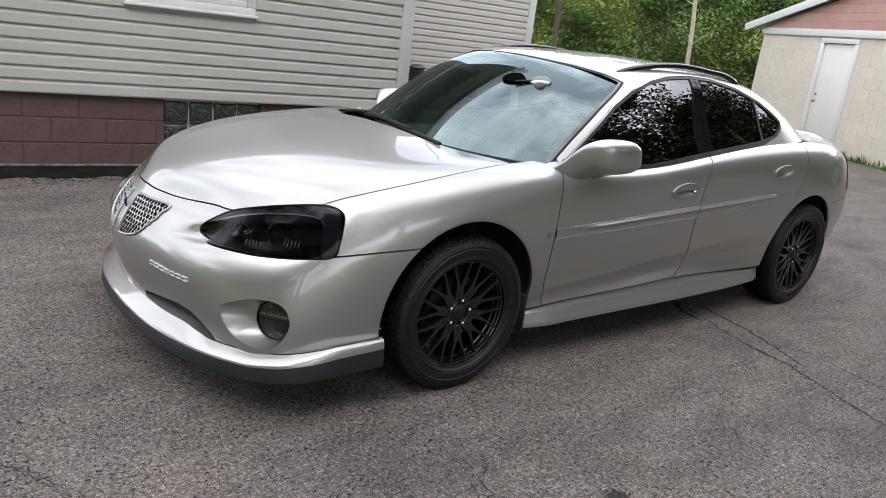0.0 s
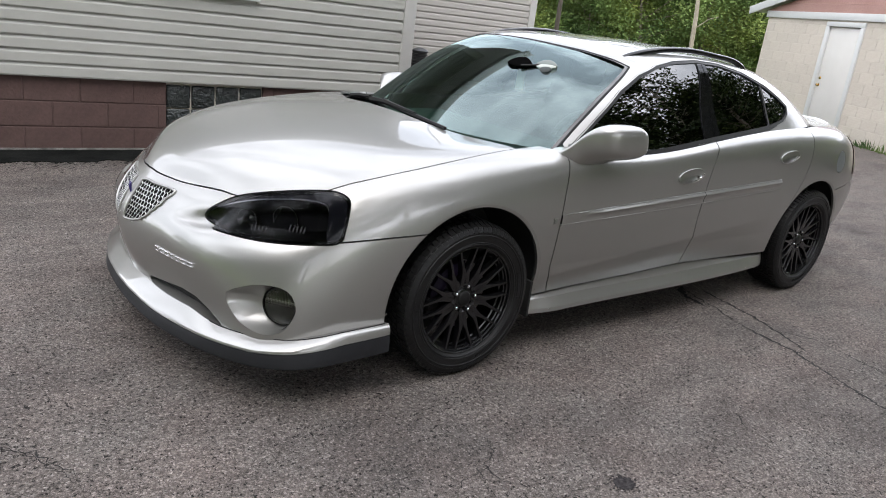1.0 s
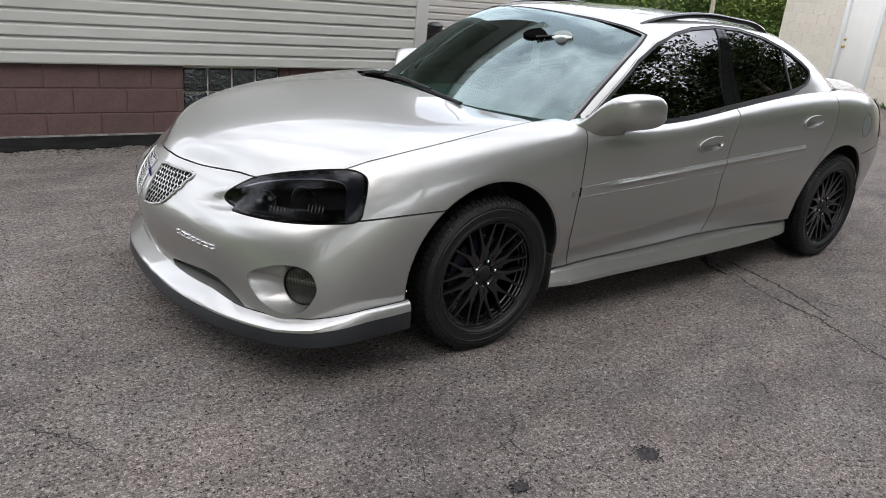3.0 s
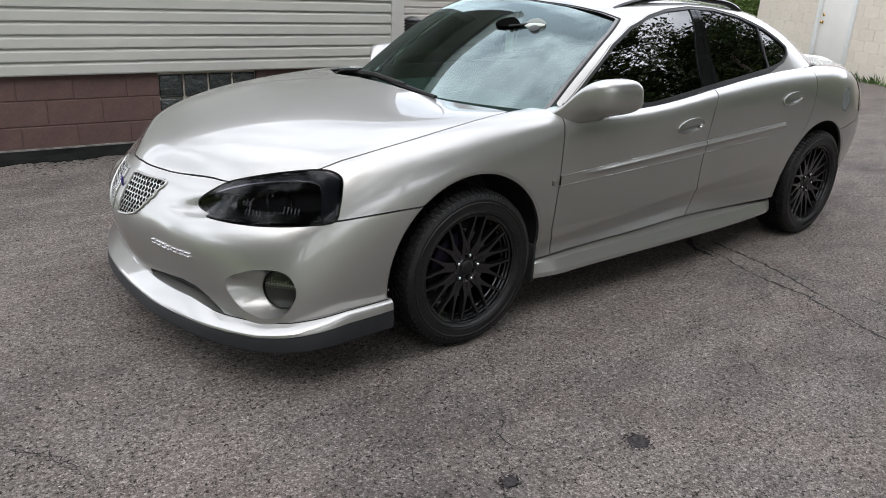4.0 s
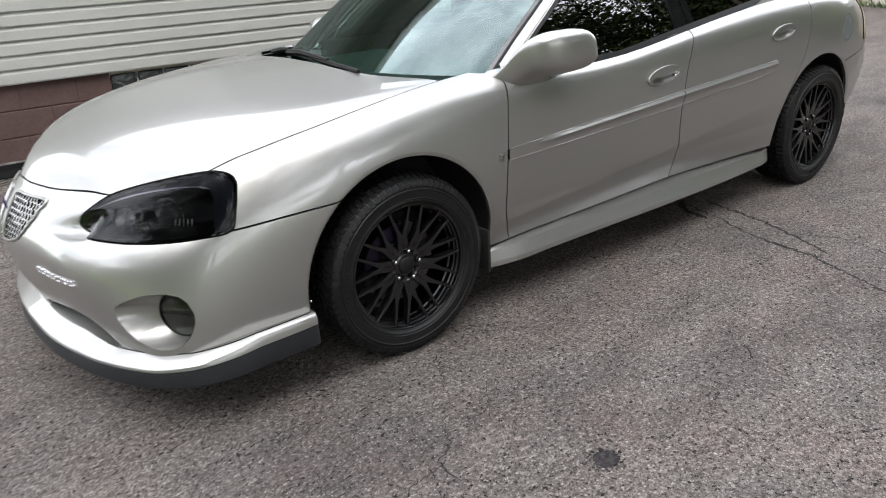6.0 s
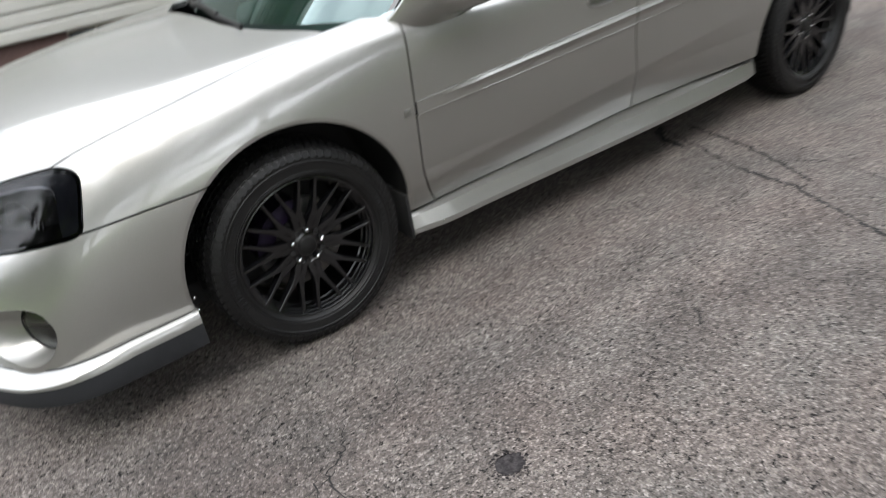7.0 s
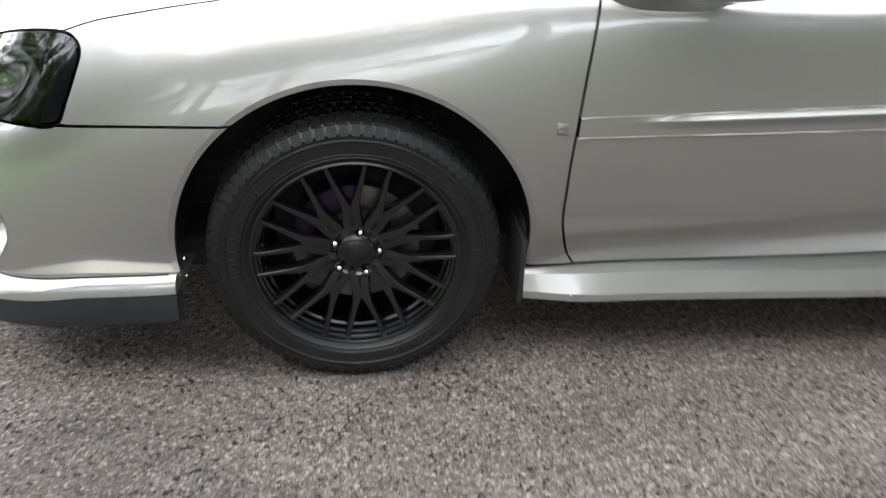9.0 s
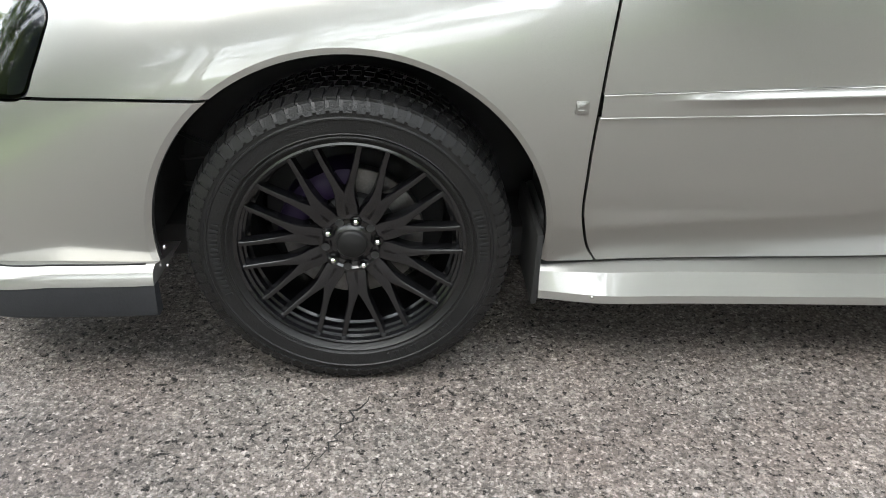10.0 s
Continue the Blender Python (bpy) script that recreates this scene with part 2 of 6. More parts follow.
BEIGEJOINT = varied("beige_painted_mortar", (0.55, 0.50, 0.43), (0.6, 0.55, 0.48), 3.0, 0.9, 0.4, 60.0)
PINKWOOD = varied("dusty_pink_gable_boards", (0.36, 0.2, 0.17), (0.42, 0.25, 0.21), 1.2, 0.7, 0.3, 40.0, 0.08)
GLASSBLOCK = material("glass_block", (0.03, 0.036, 0.035), 0.1, Coat_Weight=0.5)
bump(GLASSBLOCK, noise_tex(GLASSBLOCK, coords(GLASSBLOCK), 26.0, 2.0), 0.9, 0.03)
GRASS = varied("lawn_grass", (0.105, 0.165, 0.04), (0.145, 0.205, 0.055), 0.5, 0.9, 0.8, 25.0)
BARK = varied("tree_bark", (0.16, 0.13, 0.10), (0.26, 0.22, 0.18), 3.0, 0.9, 0.9, 18.0)
DARKBARK = varied("dark_bark", (0.05, 0.042, 0.034), (0.09, 0.076, 0.06), 3.0, 0.9, 0.9, 18.0)
PALEBARK = varied("pale_bark", (0.30, 0.27, 0.20), (0.40, 0.36, 0.28), 3.0, 0.9, 0.7, 18.0)
# first green darkened for backlit trees, second lightened for the lit woods
LEAVES = leaf_mat("backlit_green_leaves", (0.02, 0.034, 0.01), (0.045, 0.07, 0.02))
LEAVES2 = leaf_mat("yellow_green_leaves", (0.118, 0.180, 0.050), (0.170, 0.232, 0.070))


# ---- mesh tools ----
def link_mesh(name, verts, faces, mat, parent=None, label="", normals=None, smooth=False):
    me = bpy.data.meshes.new(name)
    me.from_pydata([tuple(map(float, v)) for v in verts], [], [tuple(int(i) for i in f) for f in faces])
    me.materials.append(mat)
    if smooth or normals is not None:
        me.shade_smooth()
    if normals is not None:
        me.normals_split_custom_set_from_vertices([tuple(map(float, n)) for n in normals])
    ob = new(name, me)
    ob.parent = parent
    if label:
        tagged(ob, label)
    return ob


def part(name, bm, mat, parent=None, label="", smooth=None):
    """Links a bmesh as one mesh object under a thing or part; smooth: the angle in degrees below which edges are rounded."""
    bmesh.ops.recalc_face_normals(bm, faces=bm.faces)
    me = bpy.data.meshes.new(name)
    bm.to_mesh(me)
    bm.free()
    me.materials.append(mat)
    if smooth:
        me.shade_smooth()
        me.set_sharp_from_angle(angle=radians(smooth))
    ob = new(name, me)
    ob.parent = parent
    if label:
        tagged(ob, label)
    return ob


def share(ob, parent=None, m=None):
    o = ob.copy()
    scene.collection.objects.link(o)
    o.parent = parent if parent is not None else ob.parent
    if m is not None:
        o.matrix_basis = m
    return o


def empty(name, label, category, m=None, **tags):
    e = new(name)
    e.empty_display_size = 0.2
    if m is not None:
        e.matrix_basis = m
    return tagged(e, label, category, **tags)


def add_box(bm, lo, hi, bevel=0.0, m=None, segments=2):
    made = bmesh.ops.create_cube(bm, size=1.0)["verts"]
    lo, hi = Vector(lo), Vector(hi)
    for v in made:
        v.co = Vector([(lo[i] + hi[i]) / 2 + v.co[i] * (hi[i] - lo[i]) for i in range(3)])
    if bevel:
        es = {e for v in made for e in v.link_edges}
        r = bmesh.ops.bevel(bm, geom=list(es), offset=bevel, segments=segments, affect="EDGES", profile=0.5)
        made = list({v for f in r["faces"] for v in f.verts} | {v for v in made if v.is_valid})
    if m is not None:
        bmesh.ops.transform(bm, matrix=m, verts=made)
    return made


def box(name, lo, hi, mat, parent=None, label="", bevel=0.004, m=None):
    bm = bmesh.new()
    add_box(bm, lo, hi, bevel, m)
    return part(name, bm, mat, parent, label, 35 if bevel else None)


def add_lathe(bm, profile, steps=64, m=None, closed=True):
    """Turns (r, w) points round the y axis; w runs along -y."""
    rings = []
    for k in range(steps):
        a = 2 * math.pi * k / steps
        ring = [bm.verts.new((r * math.cos(a), -w, r * math.sin(a))) for r, w in profile]
        if m is not None:
            for v in ring:
                v.co = m @ v.co
        rings.append(ring)
    n = len(profile)
    for k in range(steps):
        a, b = rings[k], rings[(k + 1) % steps]
        for i in range(n - 1):
            bm.faces.new((a[i], a[i + 1], b[i + 1], b[i]))
    return rings


def add_tube(bm, pts, radii, sides=8, flat=1.0, up=(0, 0, 1), caps=True):
    pts = [Vector(p) for p in pts]
    if isinstance(radii, (int, float)):
        radii = [radii] * len(pts)
    rings = []
    for i, p in enumerate(pts):
        d = (pts[min(i + 1, len(pts) - 1)] - pts[max(i - 1, 0)]).normalized()
        u = Vector(up)
        if abs(d.dot(u)) > 0.95:
            u = Vector((1, 0, 0))
        s = d.cross(u).normalized()
        u = s.cross(d)
        rings.append([bm.verts.new(p + s * radii[i] * math.cos(a) + u * radii[i] * flat * math.sin(a)) for a in (2 * math.pi * k / sides for k in range(sides))])
    for a, b in zip(rings, rings[1:]):
        for k in range(sides):
            bm.faces.new((a[k], a[(k + 1) % sides], b[(k + 1) % sides], b[k]))
    if caps:
        bm.faces.new(rings[0])
        bm.faces.new(list(reversed(rings[-1])))
    return rings

# ---- ground ----
def sheet(name, outline, z, thick, mat, label, cat):
    bm = bmesh.new()
    f = bm.faces.new([bm.verts.new((x, y, z)) for x, y in outline])
    if thick:
        r = bmesh.ops.extrude_face_region(bm, geom=[f])
        for v in r["geom"]:
            if isinstance(v, bmesh.types.BMVert):
                v.co.z -= thick
    return tagged(part(name, bm, mat), label, cat, kind="structure")


sheet("ground", [(-400, -400), (400, -400), (400, 400), (-400, 400)], -0.06, 0, GRASS, "mown green lawn round the driveway", "lawn")
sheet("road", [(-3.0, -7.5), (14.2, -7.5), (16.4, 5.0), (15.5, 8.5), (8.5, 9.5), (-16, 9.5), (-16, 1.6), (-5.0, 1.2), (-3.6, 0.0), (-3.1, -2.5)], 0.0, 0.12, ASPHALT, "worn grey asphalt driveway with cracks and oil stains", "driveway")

# cracks and stains in the asphalt
TAR = varied("dark_crack_fill", (0.006, 0.0055, 0.005), (0.018, 0.016, 0.015), 14.0, 0.95, 0.6, 90.0)
OIL = varied("oil_stain", (0.014, 0.012, 0.0125), (0.042, 0.038, 0.038), 60.0, 0.9, 0.8, 140.0)
OIL.node_tree.nodes["Principled BSDF"].inputs["Specular IOR Level"].default_value = 0.12


def crack(path, width, seed):
    """A ragged crack whose width wanders and at times closes."""
    rng = random.Random(seed)
    pts = []
    for (x0, y0), (x1, y1) in zip(path, path[1:]):
        n = max(3, int(math.hypot(x1 - x0, y1 - y0) / .012))
        for k in range(n):
            t = k / n
            pts.append((x0 + (x1 - x0) * t + rng.gauss(0, .0055), y0 + (y1 - y0) * t + rng.gauss(0, .0055)))
    V, F, wide = [], [], .5
    for k, (x, y) in enumerate(pts):
        wide = min(1, max(0, wide + rng.gauss(0, .22)))
        w = width * (.22 + .78 * wide * rng.uniform(.4, 1)) * min(1, k / 6, (len(pts) - 1 - k) / 6)
        p, q = pts[max(k - 1, 0)], pts[min(k + 1, len(pts) - 1)]
        dx, dy = q[0] - p[0], q[1] - p[1]
        l = math.hypot(dx, dy) + 1e-6
        V += [(x - dy / l * w, y + dx / l * w, .0012), (x + dy / l * w, y - dx / l * w, .0012)]
    F = [(2 * k, 2 * k + 1, 2 * k + 3, 2 * k + 2) for k in range(len(pts) - 1)]
    link_mesh("crack", V, F, TAR, road)


def stain(x, y, r, seed):
    """A ragged oil spot with loose specks round it."""
    rng = random.Random(seed)
    V, F = [], []

    def blot(cx, cy, q, n):
        k = len(V)
        V.append((cx, cy, .0012))
        V.extend((cx + q * u * math.cos(a), cy + q * u * .85 * math.sin(a), .0012) for u, a in ((rng.uniform(.88, 1.06), 6.283 * i / n) for i in range(n)))
        F.extend((k, k + 1 + i, k + 1 + (i + 1) % n) for i in range(n))
    blot(x, y, r * .9, 60)
    for _ in range(90):
        a, d = rng.uniform(0, 6.283), r * rng.uniform(.8, 1.25)
        blot(x + d * math.cos(a), y + d * .85 * math.sin(a), rng.uniform(.0012, .0045), 6)
    link_mesh("oil_spot", V, F, OIL, road)


road = bpy.data.objects["road"]
crack([(2.10, -.35), (2.02, -.65), (1.95, -.9), (1.87, -1.08), (1.84, -1.23), (1.82, -1.44), (1.76, -1.59), (1.68, -1.8), (1.60, -2.05), (1.45, -2.5), (1.4, -3.2)], .014, 1)
crack([(2.15, -.66), (2.1, -.9), (2.05, -1.11), (1.95, -1.35), (1.86, -1.54)], .011, 2)
crack([(2.08, -.58), (1.98, -.63), (1.93, -.72), (1.9, -.9)], .03, 21)
crack([(1.99, -1.25), (2.11, -1.42), (2.06, -1.69), (2.04, -1.83), (2.2, -2.3)], .007, 3)
crack([(-.12, -1.22), (-.19, -1.31), (-.27, -1.44), (-.33, -1.47), (-.34, -1.56), (-.30, -1.62)], .003, 4)
crack([(-.20, -1.44), (-.27, -1.45), (-.33, -1.49), (-.44, -1.50), (-.52, -1.55)], .003, 14)
crack([(-.28, -1.42), (-.36, -1.46), (-.40, -1.56), (-.42, -1.70)], .003, 5)
crack([(-1.95, -.52), (-1.67, -.69), (-1.61, -.74), (-1.56, -.81), (-1.53, -.87), (-1.46, -.97)], .0035, 6)
crack([(-1.72, -.62), (-1.59, -.78), (-1.55, -.87), (-1.50, -.99), (-1.42, -1.12)], .0025, 7)
crack([(-.56, -1.21), (-.68, -1.44), (-.74, -1.58)], .0025, 8)
crack([(.91, -1.66), (.86, -1.73), (.81, -1.80)], .004, 9)
crack([(2.6, .2), (3.2, -.3), (3.9, -.5), (4.8, -1.1)], .006, 10)
crack([(.05, -.94), (-.02, -1.07), (-.09, -1.18), (-.12, -1.22)], .003, 31)
crack([(.12, -1.14), (.06, -1.22), (-.02, -1.33), (-.06, -1.42)], .0025, 32)
stain(.04, -1.78, .047, 1)
stain(-.47, -1.69, .033, 2)

# ---- house ----
HOUSE = pose(2.50, 3.283, 0, 0, 0, -4)
house = empty("house", "single-storey house with almond vinyl siding on a brown block foundation", "house", HOUSE, kind="structure")


def courses(parent, x0, x1, y, z0, n, mat, pitch=0.1016, skip=None):
    """Lapped siding, one board to a course, its face towards -y."""
    prof = [(0.0, 0.0), (-0.021, 0.0), (-0.0225, 0.002), (-0.0225, 0.006), (-0.019, 0.066), (-0.0175, 0.071), (-0.010, 0.079), (-0.006, 0.088), (-0.005, 0.1016), (0.0, 0.1016)]
    s = pitch / 0.1016
    first = {}
    for k in range(n):
        z = z0 + k * pitch
        spans = [(x0, x1)]
        if skip and skip[2] < z + pitch / 2 < skip[3]:
            spans = [(x0, skip[0]), (skip[1], x1)]
        for a, b in spans:
            key = (a, b)
            if key not in first:
                V = [(x, o, zz * s) for x in (a, b) for o, zz in prof]
                m = len(prof)
                F = [(i, i + 1, m + i + 1, m + i) for i in range(m - 1)] + [tuple(range(m))[::-1], tuple(range(m, 2 * m))]
                first[key] = link_mesh("siding_board", V, F, mat, parent)
                first[key].matrix_basis = Matrix.Translation((0, y, z))
            else:
                share(first[key], parent, Matrix.Translation((0, y, z)))


def blocks(parent, x0, x1, y, z0, rows, mat, joint, skip=None, first_shift=0.0, j=0.008):
    """Concrete blocks with recessed joints on a backing wall that faces -y."""
    w, h = 0.406, 0.2032
    bm = bmesh.new()
    add_box(bm, (j / 2, -0.006, j / 2), (w - j / 2, 0.06, h - j / 2), 0.004, segments=1)
    whole = part("block", bm, mat, parent, smooth=35)
    used = False
    for k in range(rows):
        x = x0 - (first_shift + (k % 2) * w / 2) % w
        while x < x1:
            a, b = max(x, x0), min(x + w, x1)
            cells = [(a, b)]
            if skip and skip[2] < z0 + (k + 0.5) * h < skip[3]:
                cells = [(a, min(b, skip[0])), (max(a, skip[1]), b)]
            for p, q in cells:
                if q - p > 0.05:
                    m = Matrix.Translation((p, y, z0 + k * h)) @ Matrix.Diagonal(((q - p) / w, 1, 1, 1))
                    if used:
                        share(whole, parent, m)
                    else:
                        whole.matrix_basis, used = m, True
            x += w


wall_main = tagged(box("wall_main", (-5, 0.0, 0.60), (0, 0.2, 3.4), TRIMPAINT, house, bevel=0), "sheathing behind the siding")
GB = (-2.35, -1.49, 0.16, 0.60)
foundation = empty("foundation", "brown painted concrete block foundation", "wall")
del foundation["category"]
foundation.parent = house
for n, (a, b, c, d) in enumerate([(-5, GB[0], -0.3, 0.61), (GB[1], 0.0, -0.3, 0.61), (GB[0], GB[1], -0.3, 0.165)]):
    box("mortar", (a, 0.03, c), (b, 0.22, d), BROWNJOINT, foundation, bevel=0)
blocks(foundation, -5, -0.02, 0.03, -0.006, 3, BROWNBLOCK, BROWNJOINT, GB, 0.05)
courses(wall_main, -5, -0.10, 0.0, 0.605, 27, SIDING, skip=(-2.66, -1.60, 1.35, 2.75))
box("starter_strip", (-5, -0.016, 0.597), (-0.10, 0.02, 0.607), TRIMPAINT, house, bevel=0.002)
box("corner_trim", (-0.11, -0.034, 0.585), (0.025, 0.03, 3.4), TRIMPAINT, house, bevel=0.008)
box("corner_trim", (0.0, 0.032, 0.585), (0.025, 0.11, 3.4), TRIMPAINT, house, bevel=0.006)

window_1 = empty("window_1", "white vinyl window with a projecting sill", "window")
del window_1["category"]
window_1.parent = house
box("window_frame", (-2.66, -0.035, 1.35), (-1.60, 0.06, 1.42), WHITE, window_1, bevel=0.008)
box("window_frame", (-2.66, -0.035, 2.68), (-1.60, 0.06, 2.75), WHITE, window_1, bevel=0.008)
for x in (-2.66, -1.67):
    box("window_frame", (x, -0.033, 1.422), (x + 0.07, 0.06, 2.678), WHITE, window_1, bevel=0.008)
box("window_sill", (-2.68, -0.06, 1.335), (-1.58, 0.0, 1.36), WHITE, window_1, bevel=0.006)
box("sash", (-2.59, -0.015, 1.422), (-1.67, 0.03, 1.47), WHITE, window_1, bevel=0.006)
box("pane", (-2.59, 0.01, 1.47), (-1.67, 0.016, 2.678), GLASSBLOCK, window_1, bevel=0)
box("curtain", (-2.59, 0.05, 1.422), (-1.67, 0.055, 2.678), WHITE, window_1, bevel=0)

block_window = empty("glass_block_window", "basement window of dark wavy glass blocks", "window")
del block_window["category"]
block_window.parent = house
for i in range(4):
    for k in range(2):
        bm = bmesh.new()
        add_box(bm, (GB[0] + i * .215 + .006, 0.04, 0.17 + k * .206), (GB[0] + i * .215 + .207, 0.12, 0.17 + k * .206 + .196), 0.012)
        part("glass_block", bm, GLASSBLOCK, block_window, smooth=50)
box("mortar", (GB[0], 0.06, 0.165), (GB[1], 0.13, 0.60), BEIGEJOINT, block_window, bevel=0)

# the wing set back behind the corner
wall_wing = tagged(box("wall_wing", (-0.2, 3.65, -0.2), (4.59, 3.85, 3.4), TRIMPAINT, house, bevel=0), "sheathing behind tan siding")
courses(wall_wing, 0.0, 4.49, 3.65, 0.30, 30, SIDING2)
box("corner_trim", (4.48, 3.612, 0.1), (4.62, 3.70, 3.4), TRIMPAINT, house, bevel=0.008)
box("corner_trim", (4.59, 3.702, 0.1), (4.62, 3.8, 3.4), TRIMPAINT, house, bevel=0.008)
box("wall_side", (-0.2, 0.2, -0.2), (0.0, 3.648, 3.4), SIDING, house, bevel=0)
box("wall_end", (4.39, 3.852, -0.2), (4.59, 9.5, 3.4), SIDING, house, bevel=0)
box("wall_back", (-5, 9.3, -0.2), (4.388, 9.5, 3.4), SIDING, house, bevel=0)
box("wall_far", (-5.2, 0.0, -0.2), (-5.002, 9.5, 3.4), SIDING, house, bevel=0)
box("soffit", (-5.5, -0.4, 3.402), (0.4, 9.9, 3.5), WHITE, house, bevel=0.01)
box("soffit", (0.402, 3.45, 3.402), (4.8, 9.9, 3.5), WHITE, house, bevel=0.01)
SHINGLE = varied("dark_shingles", (0.06, 0.055, 0.05), (0.09, 0.085, 0.08), 4.0, 0.9, 0.5, 30.0)
for xa, xb, ya, top in ((-5.6, 0.45, -0.5, 5.4), (0.452, 4.9, 3.4, 4.7)):
    bm = bmesh.new()
    rv = [bm.verts.new(p) for p in [(xa, ya, 3.5), (xb, ya, 3.5), (xb, 10, 3.5), (xa, 10, 3.5), (xa, (ya + 10) / 2, top), (xb, (ya + 10) / 2, top)]]
    for f in ((0, 1, 5, 4), (2, 3, 4, 5), (0, 4, 3), (1, 2, 5), (0, 3, 2, 1)):
        bm.faces.new([rv[i] for i in f])
    part("roof", bm, SHINGLE, house)
box("fascia", (-5.6, -0.53, 3.38), (0.45, -0.502, 3.52), WHITE, house, bevel=0.004)
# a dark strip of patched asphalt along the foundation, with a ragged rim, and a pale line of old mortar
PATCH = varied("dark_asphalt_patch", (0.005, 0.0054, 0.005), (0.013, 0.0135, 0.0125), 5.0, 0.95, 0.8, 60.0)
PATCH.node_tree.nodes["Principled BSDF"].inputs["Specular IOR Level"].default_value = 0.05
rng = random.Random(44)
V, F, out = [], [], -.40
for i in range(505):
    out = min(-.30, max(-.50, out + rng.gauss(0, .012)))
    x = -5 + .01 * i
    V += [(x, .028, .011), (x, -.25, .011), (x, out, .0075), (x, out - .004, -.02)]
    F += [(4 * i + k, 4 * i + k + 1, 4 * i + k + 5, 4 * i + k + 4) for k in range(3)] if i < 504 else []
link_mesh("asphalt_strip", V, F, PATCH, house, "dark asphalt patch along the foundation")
V, F = [], []
for _ in range(700):
    cx, cy, q = rng.uniform(-5, .05), -.40 - abs(rng.gauss(0, .12)), rng.uniform(.002, .010)
    k = len(V)
    V += [(cx + q * 1.6 * math.cos(a) * u, cy + q * math.sin(a) * u, .0025) for a, u in ((6.283 * i / 9, rng.uniform(.7, 1.2)) for i in range(9))]
    F.append(tuple(range(k, k + 9)))
link_mesh("asphalt_crumb", V, F, PATCH, house)["kind"] = "stuff"
box("mortar_line", (-5, .012, .0), (.05, .030, .024), varied("old_mortar", (0.07, 0.065, 0.06), (0.20, 0.19, 0.18), 12.0, 0.95, 0.6, 80.0), house, bevel=.005)

# a black ribbed drum behind the corner
bm = bmesh.new()
prof = [(0, 1.045), (.06, 1.04), (.11, 1.02)]
for k in range(24):
    z = 1.0 - k * .042
    prof += [(.135, z), (.135, z - .016), (.12, z - .021), (.12, z - .037)]
prof += [(.12, 0), (0, 0)]
add_lathe(bm, prof, 28)
drum = part("ribbed_bin", bm, varied("black_plastic", (0.012, 0.012, 0.013), (0.02, 0.02, 0.021), 8.0, 0.4, 0.1, 90.0), None, "", 40)
drum.matrix_basis = pose(3.88, 5.0, 0, -90) @ Matrix.Diagonal((.8, .93, .8, 1))
tagged(drum, "black ribbed plastic bin beside the house corner", "bin")

# ---- shed ----
SHED = Matrix.Translation((12.62, 2.85, 0)) @ Matrix.Rotation(math.atan2(-.87, -.49), 4, "Z")
shed = empty("shed", "beige painted block garage with a dusty pink gable and a white door", "shed", SHED, kind="structure")
# local x runs along the gable wall away from the left corner; the face looks to -y
SX0, SX1, SH = -4.3, 3.2, 2.22
DX0, DX1, DZ = -2.0, -1.03, 2.10
for a, b, c, d in ((SX0, DX0 - .0, -.3, SH), (DX1, SX1, -.3, SH), (DX0, DX1, DZ, SH)):
    box("mortar", (a, 0.03, c), (b, 0.22, d), BEIGEJOINT, shed, bevel=0)
blocks(shed, SX0, SX1, 0.03, -0.12, 12, BEIGEBLOCK, BEIGEJOINT, (DX0, DX1, -1, DZ), 0.1, 0.004)
door_1 = empty("door_1", "white painted steel side door in a white frame", "door")
del door_1["category"]
door_1.parent = shed
box("door_leaf", (DX0 + .01, 0.04, 0.0), (DX1 - .01, 0.085, DZ - .01), DOORPAINT, door_1, bevel=0.003)
for a, b in ((DX0 - .09, DX0 + .012), (DX1 - .012, DX1 + .09)):
    box("door_frame", (a, -0.01, -.05), (b, 0.06, DZ - .002), WHITE, door_1, bevel=0.005)
box("door_frame", (DX0 - .09, -0.01, DZ), (DX1 + .09, 0.06, DZ + .09), WHITE, door_1, bevel=0.005)
bm = bmesh.new()
add_lathe(bm, [(0, .055), (.02, .052), (.028, .04), (.022, .025), (.012, .018), (.012, .008), (.032, .006), (.032, 0), (0, 0)], 20)
o = part("door_knob", bm, material("brass", (0.6, 0.42, 0.18), 0.25, 1.0), door_1, smooth=40)
o.location = (DX0 + .09, .04, .95)
bm = bmesh.new()
add_lathe(bm, [(0, .022), (.022, .02), (.03, .012), (.032, 0), (0, 0)], 20)
part("deadbolt", bm, bpy.data.materials["brass"], door_1, smooth=40).location = (DX0 + .09, .04, 1.09)
box("wall_left", (SX0, 0.222, -.3), (SX0 + .2, 7, SH), BEIGEBLOCK, shed, bevel=0)
box("wall_right", (SX1 - .2, 0.222, -.3), (SX1, 7, SH), BEIGEBLOCK, shed, bevel=0)
box("wall_rear", (SX0 + .202, 6.8, -.3), (SX1 - .202, 7, SH), BEIGEBLOCK, shed, bevel=0)
box("frieze_board", (SX0 - .05, -0.02, SH), (SX1 + .05, 0.1, SH + .14), WHITE, shed, bevel=0.006)
mid, rise = (SX0 + SX1) / 2, 0.22
span_half = (SX1 - SX0) / 2 + .62
